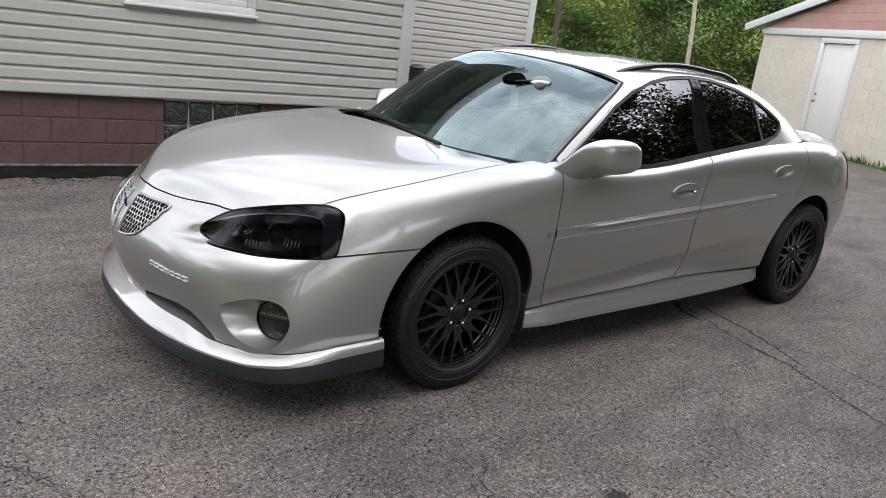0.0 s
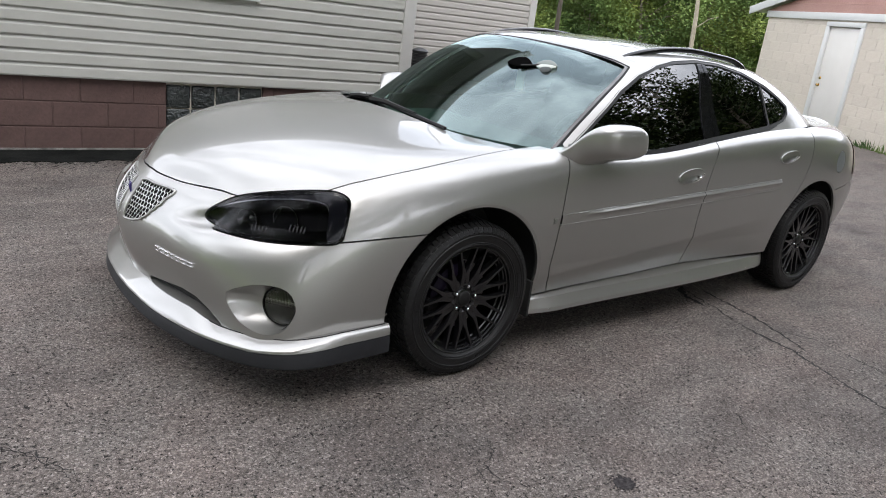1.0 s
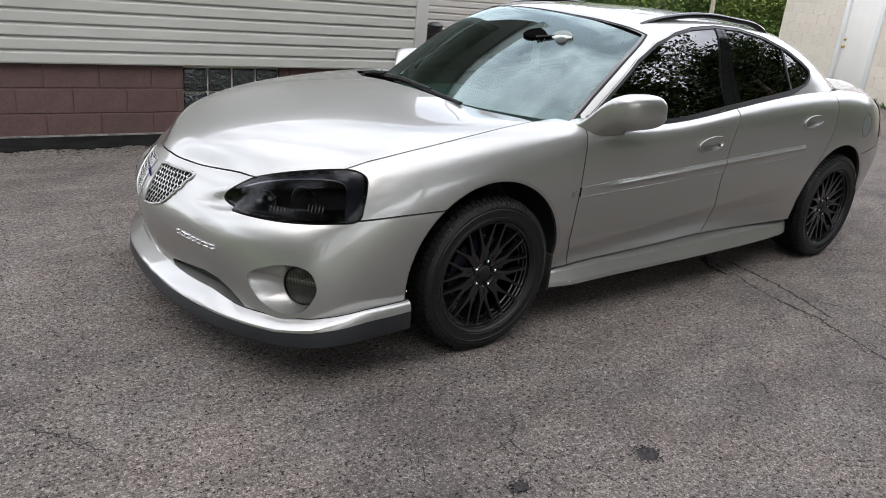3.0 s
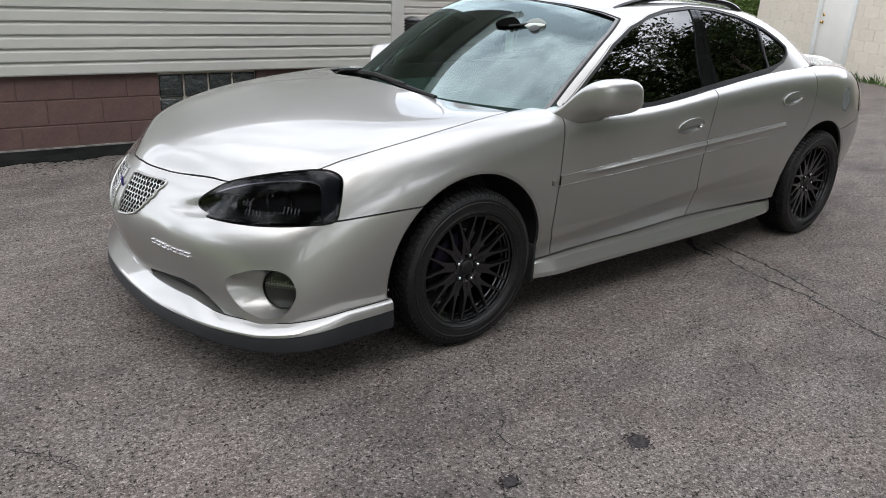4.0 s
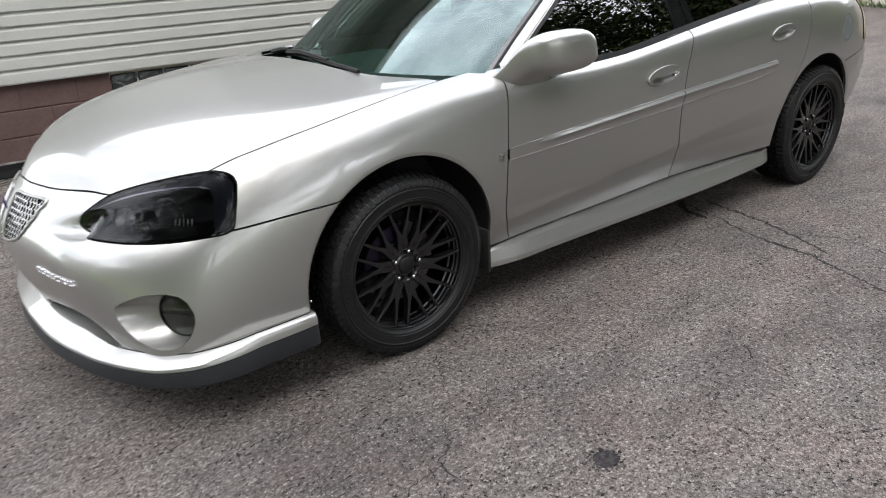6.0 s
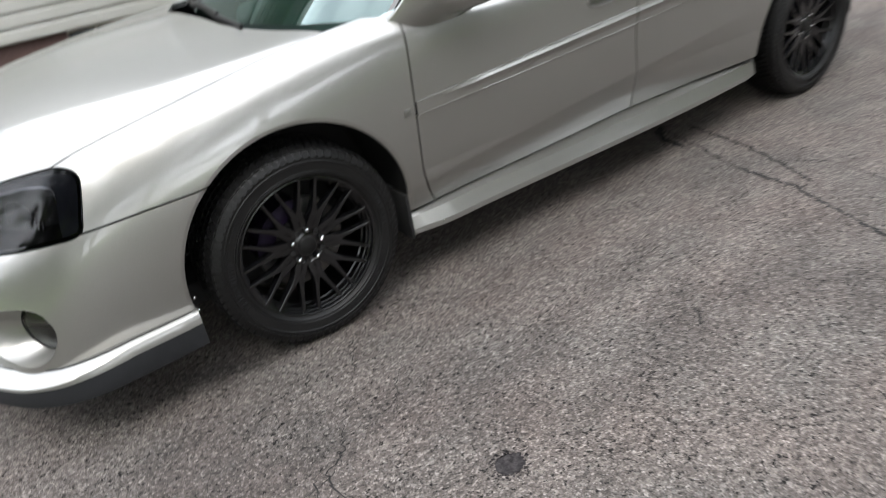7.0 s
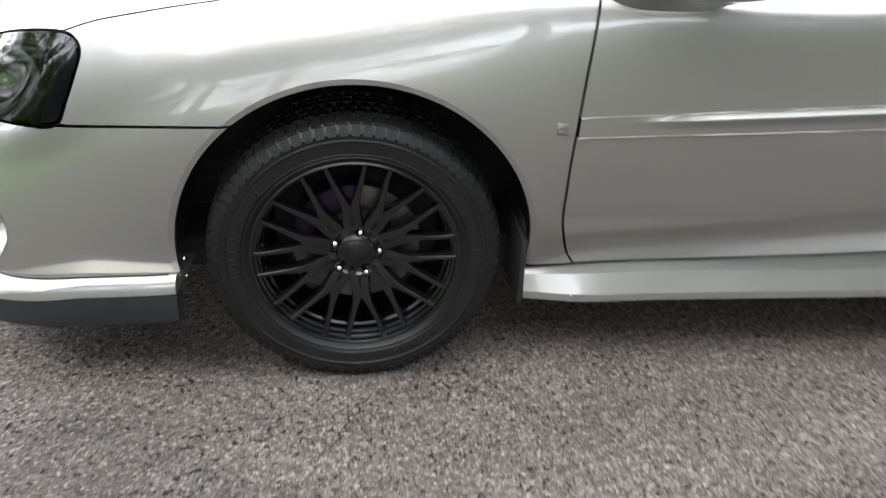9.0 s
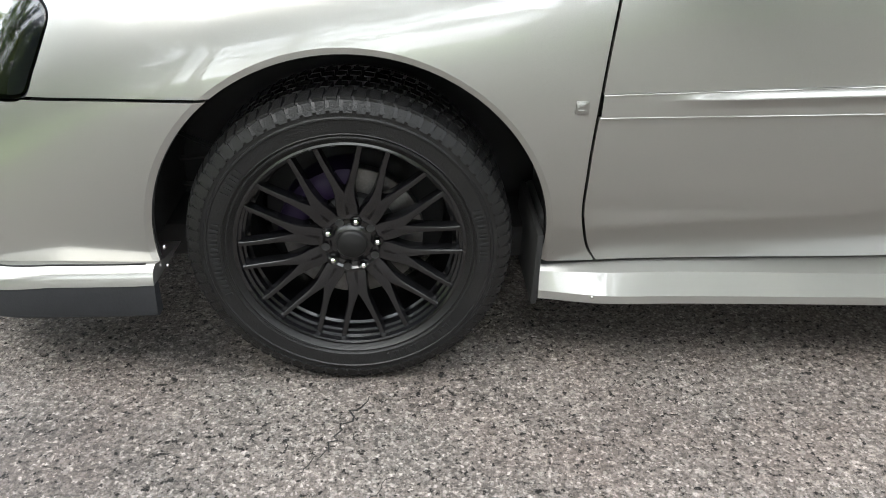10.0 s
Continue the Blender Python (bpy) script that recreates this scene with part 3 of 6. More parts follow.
for k in range(9):
    z0 = SH + .14 + k * .165
    low_half, top_half = (span_half - .03 - (z - SH - .04) / rise for z in (z0, z0 + .161))
    if top_half > .05:
        bm = bmesh.new()
        ends = [[bm.verts.new((mid + q * h, y, z)) for h, z in ((low_half, z0), (top_half, z0 + .161)) for y in (.004, .06)] for q in (-1, 1)]
        l, r = ends
        for f in ((l[0], r[0], r[2], l[2]), (l[1], l[3], r[3], r[1]), (l[0], l[1], r[1], r[0]), (l[2], r[2], r[3], l[3]), (l[0], l[2], l[3], l[1]), (r[0], r[1], r[3], r[2])):
            bm.faces.new(f)
        part("gable_board", bm, PINKWOOD, shed)
for s in (-1, 1):
    reach = (SX1 - SX0) / 2 + .62
    a = math.atan(rise)
    L = reach / math.cos(a)
    m = Matrix.Translation((mid, 0, SH + .06 + rise * reach)) @ Matrix.Rotation(s * a, 4, "Y")
    lo, hi = (0, L) if s > 0 else (-L, 0)
    box("rake_board", (lo, -.14, -.02), (hi, -.11, .15), WHITE, shed, bevel=0.004, m=m)
    box("roof_slab", (lo, -.108, .05), (hi, 7.3, .16), WHITE, shed, bevel=0.004, m=m)


# ---- trees ----
def tree_meshes(name, height, spread, leaves, seed, leafmat, barkmat, low=0.25, size=0.16, clump=0.13):
    rng = random.Random(seed)
    bm = bmesh.new()
    top = Vector((rng.uniform(-.3, .3), rng.uniform(-.3, .3), height * .92))
    trunk = [Vector((0, 0, -.2)), Vector((rng.uniform(-.1, .1), 0, height * .3)), Vector((rng.uniform(-.25, .25), rng.uniform(-.2, .2), height * .6)), top]
    r0 = height * .010
    add_tube(bm, trunk, [r0 * 1.3, r0, r0 * .7, r0 * .15], 8)
    tips = []
    for k in range(34):
        h = rng.uniform(low, .95)
        a = rng.uniform(0, 6.283)
        reach = spread * (1.05 - h) ** .55 * rng.uniform(.55, 1.0)
        b = Vector((0, 0, height * h))
        e = b + Vector((math.cos(a) * reach, math.sin(a) * reach, reach * rng.uniform(.15, .6)))
        add_tube(bm, [b, b.lerp(e, .5) + Vector((0, 0, reach * .08)), e], [r0 * .35, r0 * .2, r0 * .06], 5)
        tips += [b.lerp(e, t) + Vector((rng.gauss(0, .2), rng.gauss(0, .2), rng.gauss(0, .2))) for t in (.45, .65, .85, 1.0)]
    th = tagged(empty(name, "", ""), "leafy deciduous tree with a tall thin trunk", "tree")
    part("trunk", bm, barkmat, th, smooth=60)
    V, F = [], []
    for _ in range(leaves):
        c = rng.choice(tips) + Vector((rng.gauss(0, 1), rng.gauss(0, 1), rng.gauss(0, .7))) * spread * clump
        d = Vector((rng.gauss(0, 1), rng.gauss(0, 1), rng.gauss(0, .6))).normalized()
        e = d.cross(Vector((rng.gauss(0, 1), rng.gauss(0, 1), rng.gauss(0, 1)))).normalized()
        s = size * rng.uniform(.6, 1.5)
        k = len(V)
        V += [c - d * s, c - e * s * .5 + d * s * .1, c + d * s, c + e * s * .5 + d * s * .1]
        F.append((k, k + 1, k + 2, k + 3))
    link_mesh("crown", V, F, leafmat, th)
    return th


kinds = [tree_meshes("tree", 15, 4.2, 5600, 1, LEAVES, BARK, .12, .12, .085), tree_meshes("tree", 12, 3.6, 70000, 2, LEAVES2, BARK, .05, .042), tree_meshes("tree", 17, 4.6, 5600, 3, LEAVES, PALEBARK, .2, .12, .085)]
rng = random.Random(7)
spots = []
for k in range(70):
    d, a = rng.uniform(25, 44), rng.uniform(28, 60)
    spots.append((-1.8 + d * math.cos(radians(a)), -3 + d * math.sin(radians(a))))
for k in range(14):
    spots.append((rng.uniform(-34, -24), rng.uniform(-16, 16)))
woods = len(spots)
for k in range(17):
    spots.append((-24 + 50 * (k + rng.random()) / 17, rng.uniform(-13.5, -9.5)))
for k in range(8):
    spots.append((rng.uniform(13, 26), -14 + 9 * (k + rng.random()) / 8))
# unseen western trees, added to darken what the bumper reflects
for k in range(7):
    spots.append((rng.uniform(-17, -12), -13 + 10.5 * (k + rng.random()) / 7))
for n, (x, y) in enumerate(spots):
    k = kinds[(1 if n % 4 else n % 3) if 3 <= n < woods else n % 3 if n < woods else 2 * (n % 2)]
    m = Matrix.Translation((x, y, -.05)) @ Matrix.Rotation(rng.uniform(0, 6.28), 4, "Z") @ (Matrix.Diagonal((1, 1, .62, 1)) if n < 70 else Matrix.Scale(1.0 if n < woods else rng.uniform(1.1, 1.5), 4))
    if n < 3:
        k.matrix_basis = m
        k["group"] = "trees round the yard"
    else:
        copy_thing(k, m)
pole = bmesh.new()
add_tube(pole, [(0, 0, -.3), (-.04, .04, 1.2), (-.08, .06, 2.0), (-.18, .14, 3.2), (-.4, .3, 7.5)], [.056, .05, .046, .042, .03], 10)
add_tube(pole, [(-.06, .05, 1.75), (.08, -.16, 1.98), (.14, -.36, 2.05)], [.014, .009, .004], 6)
add_tube(pole, [(-.13, .10, 2.6), (-.2, .36, 2.72), (-.24, .56, 2.66)], [.012, .008, .004], 6)
th = tagged(part("bare_trunk", pole, PALEBARK, smooth=50), "tall pale bare tree trunk in front of the woods", "tree trunk")
th.location = (12.96, 7.16, 0)
pole = bmesh.new()
add_tube(pole, [(0, 0, -.3), (.0, 0, 3), (.15, .05, 8)], [.055, .05, .04], 10)
th = tagged(part("bare_trunk", pole, DARKBARK, smooth=50), "dark bare tree trunk beside the house", "tree trunk")
th.location = (10.98, 9.56, 0)

# brush at the wood's edge, unseen brush for reflections, and weeds along the shed
rng = random.Random(21)
shrub = tree_meshes("shrub", 3.4, 2.0, 30000, 5, LEAVES2, BARK, .04, .032)
tagged(shrub, "bushy green shrub by the woods, unseen copies added for reflections", "shrub", "shrubs at the wood's edge")
shrub2 = tree_meshes("shrub", 4.6, 2.3, 32000, 6, LEAVES2, BARK, .04, .034)
tagged(shrub2, "tall dark green shrub by the woods, unseen copies added for reflections", "shrub", "shrubs at the wood's edge")
# first 44 edge the woods; the rest, unseen, shape what the paint reflects
for k in range(98):
    d, a = (rng.uniform(22, 29), radians(27 + 33 * (k + rng.random()) / 44)) if k < 44 else (rng.uniform(9, 14), radians(160 + 75 * (k - 80 + rng.random()) / 18)) if k >= 80 else (rng.uniform(15, 22), radians(-72 + 70 * (k - 44 + rng.random()) / 36))
    m = Matrix.Translation((-1.8 + d * math.cos(a), -3 + d * math.sin(a), -.1)) @ Matrix.Rotation(rng.uniform(0, 6.28), 4, "Z") @ Matrix.Scale(rng.uniform(.7, 1.15), 4)
    ob = (shrub, shrub2)[k % 2]
    if k < 2:
        ob.matrix_basis = m
    else:
        copy_thing(ob, m)
V, F = [], []
for _ in range(900):
    x, y = rng.uniform(SX0, SX1), -abs(rng.gauss(0, .09)) + .02
    h, a, l = rng.uniform(.04, .22) * rng.random() ** .5, rng.uniform(0, 6.28), rng.uniform(.0, .08)
    w = rng.uniform(.006, .022)
    k = len(V)
    V += [(x - w * math.cos(a), y - w * math.sin(a), -.02), (x + w * math.cos(a), y + w * math.sin(a), -.02), (x + l * math.sin(a) + w * .7, y + l * math.cos(a), h * .7), (x + 1.6 * l * math.sin(a), y + 1.6 * l * math.cos(a), h)]
    F += [(k, k + 1, k + 2, k + 3)]
weeds = link_mesh("weeds", V, F, LEAVES2)
weeds.matrix_basis = SHED
tagged(weeds, "green weeds along the foot of the block wall", "weeds", kind="stuff")
V, F = [], []
for _ in range(16000):
    d, a = rng.uniform(15.5, 24), radians(rng.uniform(24, 52))
    x, y = -1.8 + d * math.cos(a), -3 + d * math.sin(a)
    h, b, l, w = rng.uniform(.06, .28), rng.uniform(0, 6.28), rng.uniform(0, .1), rng.uniform(.008, .02)
    k = len(V)
    V += [(x - w * math.cos(b), y - w * math.sin(b), -.06), (x + w * math.cos(b), y + w * math.sin(b), -.06), (x + l * math.sin(b), y + l * math.cos(b), h)]
    F += [(k, k + 1, k + 2)]
tagged(link_mesh("tall_grass", V, F, LEAVES2), "long green grass before the woods", "grass", kind="stuff")

# slim bare trunks at the wood's edge
slim = bmesh.new()
add_tube(slim, [(0, 0, -.3), (.04, .02, 2.5), (-.03, .05, 5.5), (.06, .0, 8.5)], [.075, .065, .05, .03], 8)
first_slim = tagged(part("slim_trunk", slim, BARK, smooth=50), "slim brown tree trunk at the edge of the woods", "tree trunk", "slim trunks at the wood's edge")
for k in range(2):
    d, a = rng.uniform(20.5, 23.5), radians(29 + 24 * (k + rng.random()) / 2)
    m = Matrix.Translation((-1.8 + d * math.cos(a), -3 + d * math.sin(a), 0)) @ Matrix.Rotation(rng.uniform(0, 6.28), 4, "Z") @ Matrix.Diagonal((rng.uniform(.5, 1.1), rng.uniform(.5, 1.1), 1, 1))
    if k:
        copy_thing(first_slim, m)
    else:
        first_slim.matrix_basis = m


# ---- the car: smooth skins ----
def cc_step(V, F):
    """One step of Catmull-Clark on quads; the old vertices keep their numbers."""
    n, nf = len(V), len(F)
    E = np.sort(np.stack([F, np.roll(F, -1, 1)], -1).reshape(-1, 2), 1)
    U, inv, cnt = np.unique(E, axis=0, return_inverse=True, return_counts=True)
    inv = inv.reshape(-1)
    fp, fi = V[F].mean(1), np.repeat(np.arange(nf), 4)
    es = np.zeros((len(U), 3))
    np.add.at(es, inv, fp[fi])
    mid = V[U].mean(1)
    ep = np.where((cnt == 2)[:, None], (2 * mid + es) / 4, mid)
    val, fs, rs = np.zeros(n), np.zeros((n, 3)), np.zeros((n, 3))
    np.add.at(val, F.reshape(-1), 1)
    np.add.at(fs, F.reshape(-1), fp[fi])
    deg = np.zeros(n)
    for k in (0, 1):
        np.add.at(rs, U[:, k], mid)
        np.add.at(deg, U[:, k], 1)
    v = np.maximum(val, 1)[:, None]
    inner = (fs / v + 2 * rs / np.maximum(deg, 1)[:, None] + (v - 3) * V) / v
    B = U[cnt == 1]
    bs, on = np.zeros((n, 3)), np.zeros(n)
    for a, b in ((0, 1), (1, 0)):
        np.add.at(bs, B[:, a], V[B[:, b]])
        np.add.at(on, B[:, a], 1)
    edge = 0.75 * V + 0.125 * bs
    nv = np.where((on == 2)[:, None], edge, np.where((on > 0)[:, None], V, inner))
    ei = inv.reshape(nf, 4) + n
    fc = np.arange(nf) + n + len(U)
    Q = np.stack([np.stack([F[:, i], ei[:, i], fc, ei[:, i - 1]], 1) for i in range(4)], 1).reshape(-1, 4)
    return np.concatenate([nv, ep, fp]), Q


def smooth_skin(points, quads, levels=4, fit=True):
    """A smooth surface through the points of a cage."""
    target, F = np.array(points, float), np.array(quads)
    cage = target.copy()
    for _ in range(10 if fit else 0):
        V, Q = cage, F
        for _ in range(2):
            V, Q = cc_step(V, Q)
        cage = cage + 0.9 * (target - V[: len(cage)])
    V, Q = cage, F
    for _ in range(levels):
        V, Q = cc_step(V, Q)
    N = np.zeros_like(V)
    fn = np.cross(V[Q[:, 2]] - V[Q[:, 0]], V[Q[:, 3]] - V[Q[:, 1]])
    for k in range(4):
        np.add.at(N, Q[:, k], fn)
    N /= np.linalg.norm(N, axis=1)[:, None] + 1e-12
    return V, N, [tuple(q) for q in Q.tolist()]


def cage_of(rows):
    """Points (x, Y, z) of half a skin in named grids, doubled across the middle plane. rows: grids of points; equal points are one."""
    pts, index, quads = [], {}, []

    def vert(p, side):
        q = (round(p[0], 4), round(p[1] * side, 4) + 0.0, round(p[2], 4))
        if q not in index:
            index[q] = len(pts)
            pts.append(q)
        return index[q]

    for grid in rows:
        for side in (-1, 1):
            for a, b in zip(grid, grid[1:]):
                for i in range(len(a) - 1):
                    f = [vert(a[i], side), vert(a[i + 1], side), vert(b[i + 1], side), vert(b[i], side)]
                    quads.append(f if side < 0 else f[::-1])
    return pts, quads


def sub(M, keep):
    """The faces of a skin that keep marks, with their own vertices."""
    V, N, F = M
    faces = [f for f, k in zip(F, keep) if k]
    used = sorted({i for f in faces for i in f})
    to = {i: k for k, i in enumerate(used)}
    return V[used] if used else np.zeros((0, 3)), N[used] if used else np.zeros((0, 3)), [tuple(to[i] for i in f) for f in faces]


def cut(M, fn):
    """Cuts a skin where fn(points) changes sign: the part above nought and the part below."""
    V, N, F = M
    if not len(F):
        return M, M
    s = fn(V)
    s = np.where(np.abs(s) < 1e-7, 1e-7, s)
    V2, N2, made, up, down = list(V), list(N), {}, [], []
    plus = (s > 0).tolist()
    for f in F:
        k = [plus[i] for i in f]
        if all(k):
            up.append(f)
        elif not any(k):
            down.append(f)
        else:
            a, b = [], []
            for i, j in zip(f, f[1:] + f[:1]):
                (a if plus[i] else b).append(i)
                if plus[i] != plus[j]:
                    e = (min(i, j), max(i, j))
                    if e not in made:
                        t = s[e[0]] / (s[e[0]] - s[e[1]])
                        made[e] = len(V2)
                        V2.append(V[e[0]] * (1 - t) + V[e[1]] * t)
                        n = N[e[0]] * (1 - t) + N[e[1]] * t
                        N2.append(n / np.linalg.norm(n))
                    a.append(made[e])
                    b.append(made[e])
            up.append(tuple(a))
            down.append(tuple(b))
    V2, N2 = np.array(V2), np.array(N2)
    G = (V2, N2, up + down)
    return sub(G, [True] * len(up) + [False] * len(down)), sub(G, [False] * len(up) + [True] * len(down))


def gap_cut(M, fn, gap=0.003):
    """Two panels with an open gap along fn = 0."""
    a, rest = cut(M, lambda V: fn(V) - gap)
    _, b = cut(rest, lambda V: fn(V) + gap)
    return a, b


def line(pairs):
    p = np.array(sorted(pairs), float)
    return lambda v: np.interp(v, p[:, 0], p[:, 1])


def spline(pairs):
    """A smooth curve through (a, b) pairs, b over a."""
    p = np.array(sorted(pairs), float)
    x, y = p[:, 0], p[:, 1]
    d = np.gradient(y, x)

    def f(v):
        v = np.clip(v, x[0], x[-1])
        k = np.clip(np.searchsorted(x, v) - 1, 0, len(x) - 2)
        h = x[k + 1] - x[k]
        t = (v - x[k]) / h
        return (2 * t**3 - 3 * t**2 + 1) * y[k] + (t**3 - 2 * t**2 + t) * h * d[k] + (3 * t**2 - 2 * t**3) * y[k + 1] + (t**3 - t**2) * h * d[k + 1]
    return f


def rounded(poly, per=6):
    """A closed outline through the points, as a denser smooth one."""
    p = np.array(poly, float)
    out = []
    for i in range(len(p)):
        a, b, c, d = p[i - 1], p[i], p[(i + 1) % len(p)], p[(i + 2) % len(p)]
        for k in range(per):
            t = k / per
            out.append(0.5 * (2 * b + (c - a) * t + (2 * a - 5 * b + 4 * c - d) * t * t + (3 * b - a - 3 * c + d) * t**3))
    return np.array(out)


def inside(poly):
    """The signed distance to a closed outline, above nought inside."""
    P = np.array(poly, float)
    Q = np.roll(P, -1, 0)

    def f(u, v):
        X = np.stack([u, v], -1)
        best, odd = np.full(len(X), 1e9), np.zeros(len(X), bool)
        for a, b in zip(P, Q):
            ab = b - a
            t = np.clip(((X - a) @ ab) / (ab @ ab + 1e-15), 0, 1)
            best = np.minimum(best, np.linalg.norm(X - a - t[:, None] * ab, axis=1))
            cross = (a[1] > X[:, 1]) != (b[1] > X[:, 1])
            with np.errstate(divide="ignore", invalid="ignore"):
                odd ^= cross & (X[:, 0] < (b[0] - a[0]) * (X[:, 1] - a[1]) / (b[1] - a[1]) + a[0])
        return np.where(odd, best, -best)
    return f


def panel(name, M, mat, parent, label="", turn=0.011, lift=0.0):
    """A skin as a panel with its edges turned in."""
    V, N, F = M
    V = V + N * lift
    count, own = {}, {}
    for f in F:
        for i, j in zip(f, f[1:] + f[:1]):
            e = (min(i, j), max(i, j))
            count[e] = count.get(e, 0) + 1
            own[e] = (i, j)
    VV, NN, FF = list(V), list(N), list(F)
    if turn:
        for e, c in count.items():
            i, j = own[e]
            if c > 1 or (abs(V[i][1]) < 1e-4 and abs(V[j][1]) < 1e-4):
                continue
            d = V[j] - V[i]
            if np.linalg.norm(d) < 1e-9:
                continue
            out = np.cross(d, N[i])
            out /= np.linalg.norm(out) + 1e-12
            k = len(VV)
            VV += [V[i], V[j], V[j] - N[j] * turn, V[i] - N[i] * turn]
            NN += [out] * 4
            FF.append((k + 1, k, k + 3, k + 2))
    return link_mesh(name, VV, FF, mat, parent, label, normals=NN)


# lower body: rings of points from the nose round the side to the tail, bottom to top, as (x, Y, z)
STATIONS = [
    [(-1.062, 0, .262), (-1.105, 0, .39), (-1.125, 0, .485), (-1.115, 0, .565), (-1.075, 0, .640), (-1.038, 0, .692), (-1.005, 0, .737)],
    [(-1.025, .265, .256), (-1.060, .268, .39), (-1.075, .268, .485), (-1.065, .268, .565), (-1.020, .268, .636), (-.975, .264, .688), (-.932, .258, .733)],
    [(-.965, .520, .250), (-1.000, .513, .39), (-1.012, .512, .485), (-.998, .512, .565), (-.930, .51, .630), (-.880, .507, .685), (-.832, .498, .735)],
    [(-.862, .785, .270), (-.856, .775, .39), (-.843, .757, .49), (-.822, .738, .575), (-.760, .712, .648), (-.712, .687, .724), (-.668, .652, .785)],
    [(-.640, .872, .285), (-.634, .874, .40), (-.622, .870, .51), (-.604, .858, .61), (-.578, .832, .695), (-.548, .792, .778), (-.518, .725, .838)],
    [(-.30, .888, .300), (-.30, .900, .41), (-.30, .907, .52), (-.30, .908, .63), (-.30, .893, .730), (-.295, .848, .826), (-.28, .755, .886)],
    [(0, .888, .305), (0, .905, .41), (0, .915, .53), (0, .918, .645), (0, .910, .755), (0, .872, .860), (0, .768, .924)],
    [(.45, .850, .285), (.45, .885, .41), (.45, .902, .53), (.45, .909, .65), (.45, .905, .772), (.45, .889, .892), (.45, .800, .947)],
    [(1.0, .845, .285), (1.0, .885, .41), (1.0, .902, .53), (1.0, .911, .65), (1.0, .910, .772), (1.0, .903, .884), (1.0, .862, .922)],
    [(1.6, .845, .295), (1.6, .885, .41), (1.6, .902, .53), (1.6, .912, .66), (1.6, .911, .79), (1.6, .902, .930), (1.6, .855, .978)],
    [(2.3, .86, .30), (2.3, .89, .41), (2.3, .905, .54), (2.3, .912, .68), (2.3, .909, .832), (2.3, .897, .980), (2.3, .826, 1.042)],
    [(2.8, .87, .305), (2.8, .90, .41), (2.8, .91, .54), (2.8, .915, .69), (2.8, .909, .846), (2.8, .887, .986), (2.8, .786, 1.056)],
    [(3.18, .85, .315), (3.18, .872, .42), (3.18, .884, .55), (3.18, .887, .69), (3.18, .880, .835), (3.18, .846, .966), (3.16, .752, 1.040)],
    [(3.45, .745, .335), (3.47, .785, .44), (3.48, .812, .56), (3.48, .812, .69), (3.47, .79, .835), (3.45, .745, .935), (3.42, .66, 1.015)],
    [(3.66, .57, .35), (3.70, .60, .45), (3.72, .62, .57), (3.72, .62, .69), (3.70, .605, .825), (3.67, .57, .925), (3.62, .51, 1.005)],
    [(3.74, .29, .36), (3.79, .295, .45), (3.82, .30, .57), (3.82, .30, .69), (3.80, .30, .825), (3.77, .29, .925), (3.73, .27, 1.005)],
    [(3.77, 0, .36), (3.82, 0, .45), (3.85, 0, .57), (3.85, 0, .69), (3.83, 0, .825), (3.80, 0, .925), (3.76, 0, 1.005)],
]
TOP = [s[-1] for s in STATIONS]
HOOD = [
    [TOP[0], TOP[1], TOP[2], TOP[3]],
    [(-.87, 0, .850), (-.82, .262, .847), (-.715, .49, .840), TOP[4]],
    [(-.48, 0, .938), (-.46, .27, .933), (-.40, .53, .913), TOP[5]],
    [(-.10, 0, .970), (-.09, .275, .963), (-.06, .54, .938), TOP[6]],
    [(.36, 0, .985), (.38, .28, .978), (.42, .55, .962), TOP[7]],
]
DECK = [
    [TOP[16], TOP[15], TOP[14], TOP[13]],
    [(3.34, 0, 1.068), (3.33, .28, 1.065), (3.28, .53, 1.053), TOP[12]],
    [(2.93, 0, 1.063), (2.92, .28, 1.063), (2.88, .55, 1.063), TOP[11]],
]
RING = [[s[i] for s in STATIONS] for i in range(7)]
body_skin = smooth_skin(*cage_of([[list(r) for r in RING], HOOD, [r[::-1] for r in DECK]]))

# greenhouse: rings from the windshield's middle round to the rear window's middle
CABIN = [
    [(.19, 0, .945), (.42, 0, 1.112), (.67, 0, 1.266), (.93, 0, 1.385)],
    [(.215, .27, .943), (.445, .268, 1.107), (.69, .262, 1.258), (.95, .25, 1.377)],
    [(.325, .545, .936), (.535, .53, 1.093), (.755, .502, 1.238), (.995, .457, 1.350)],
    [(.60, .752, .915), (.765, .720, 1.062), (.93, .672, 1.197), (1.09, .603, 1.312)],
    [(1.0, .848, 0.902), (1.07, .765, 1.079), (1.14, .71, 1.216), (1.22, .627, 1.339)],
    [(1.6, .840, 0.951), (1.6, .75, 1.108), (1.6, .695, 1.245), (1.6, .61, 1.369)],
    [(2.15, .816, 1.010), (2.1, .745, 1.128), (2.06, .69, 1.245), (2.02, .605, 1.353)],
    [(2.62, .77, 1.039), (2.53, .72, 1.147), (2.44, .66, 1.245), (2.34, .58, 1.322)],
    [(2.98, .66, 1.049), (2.83, .61, 1.147), (2.68, .55, 1.240), (2.52, .48, 1.319)],
    [(3.07, .42, 1.057), (2.91, .39, 1.157), (2.74, .36, 1.257), (2.56, .32, 1.341)],
    [(3.10, .20, 1.062), (2.94, .19, 1.164), (2.765, .18, 1.267), (2.575, .16, 1.353)],
    [(3.11, 0, 1.064), (2.95, 0, 1.167), (2.77, 0, 1.271), (2.58, 0, 1.358)],
]
CTOP = [s[-1] for s in CABIN]
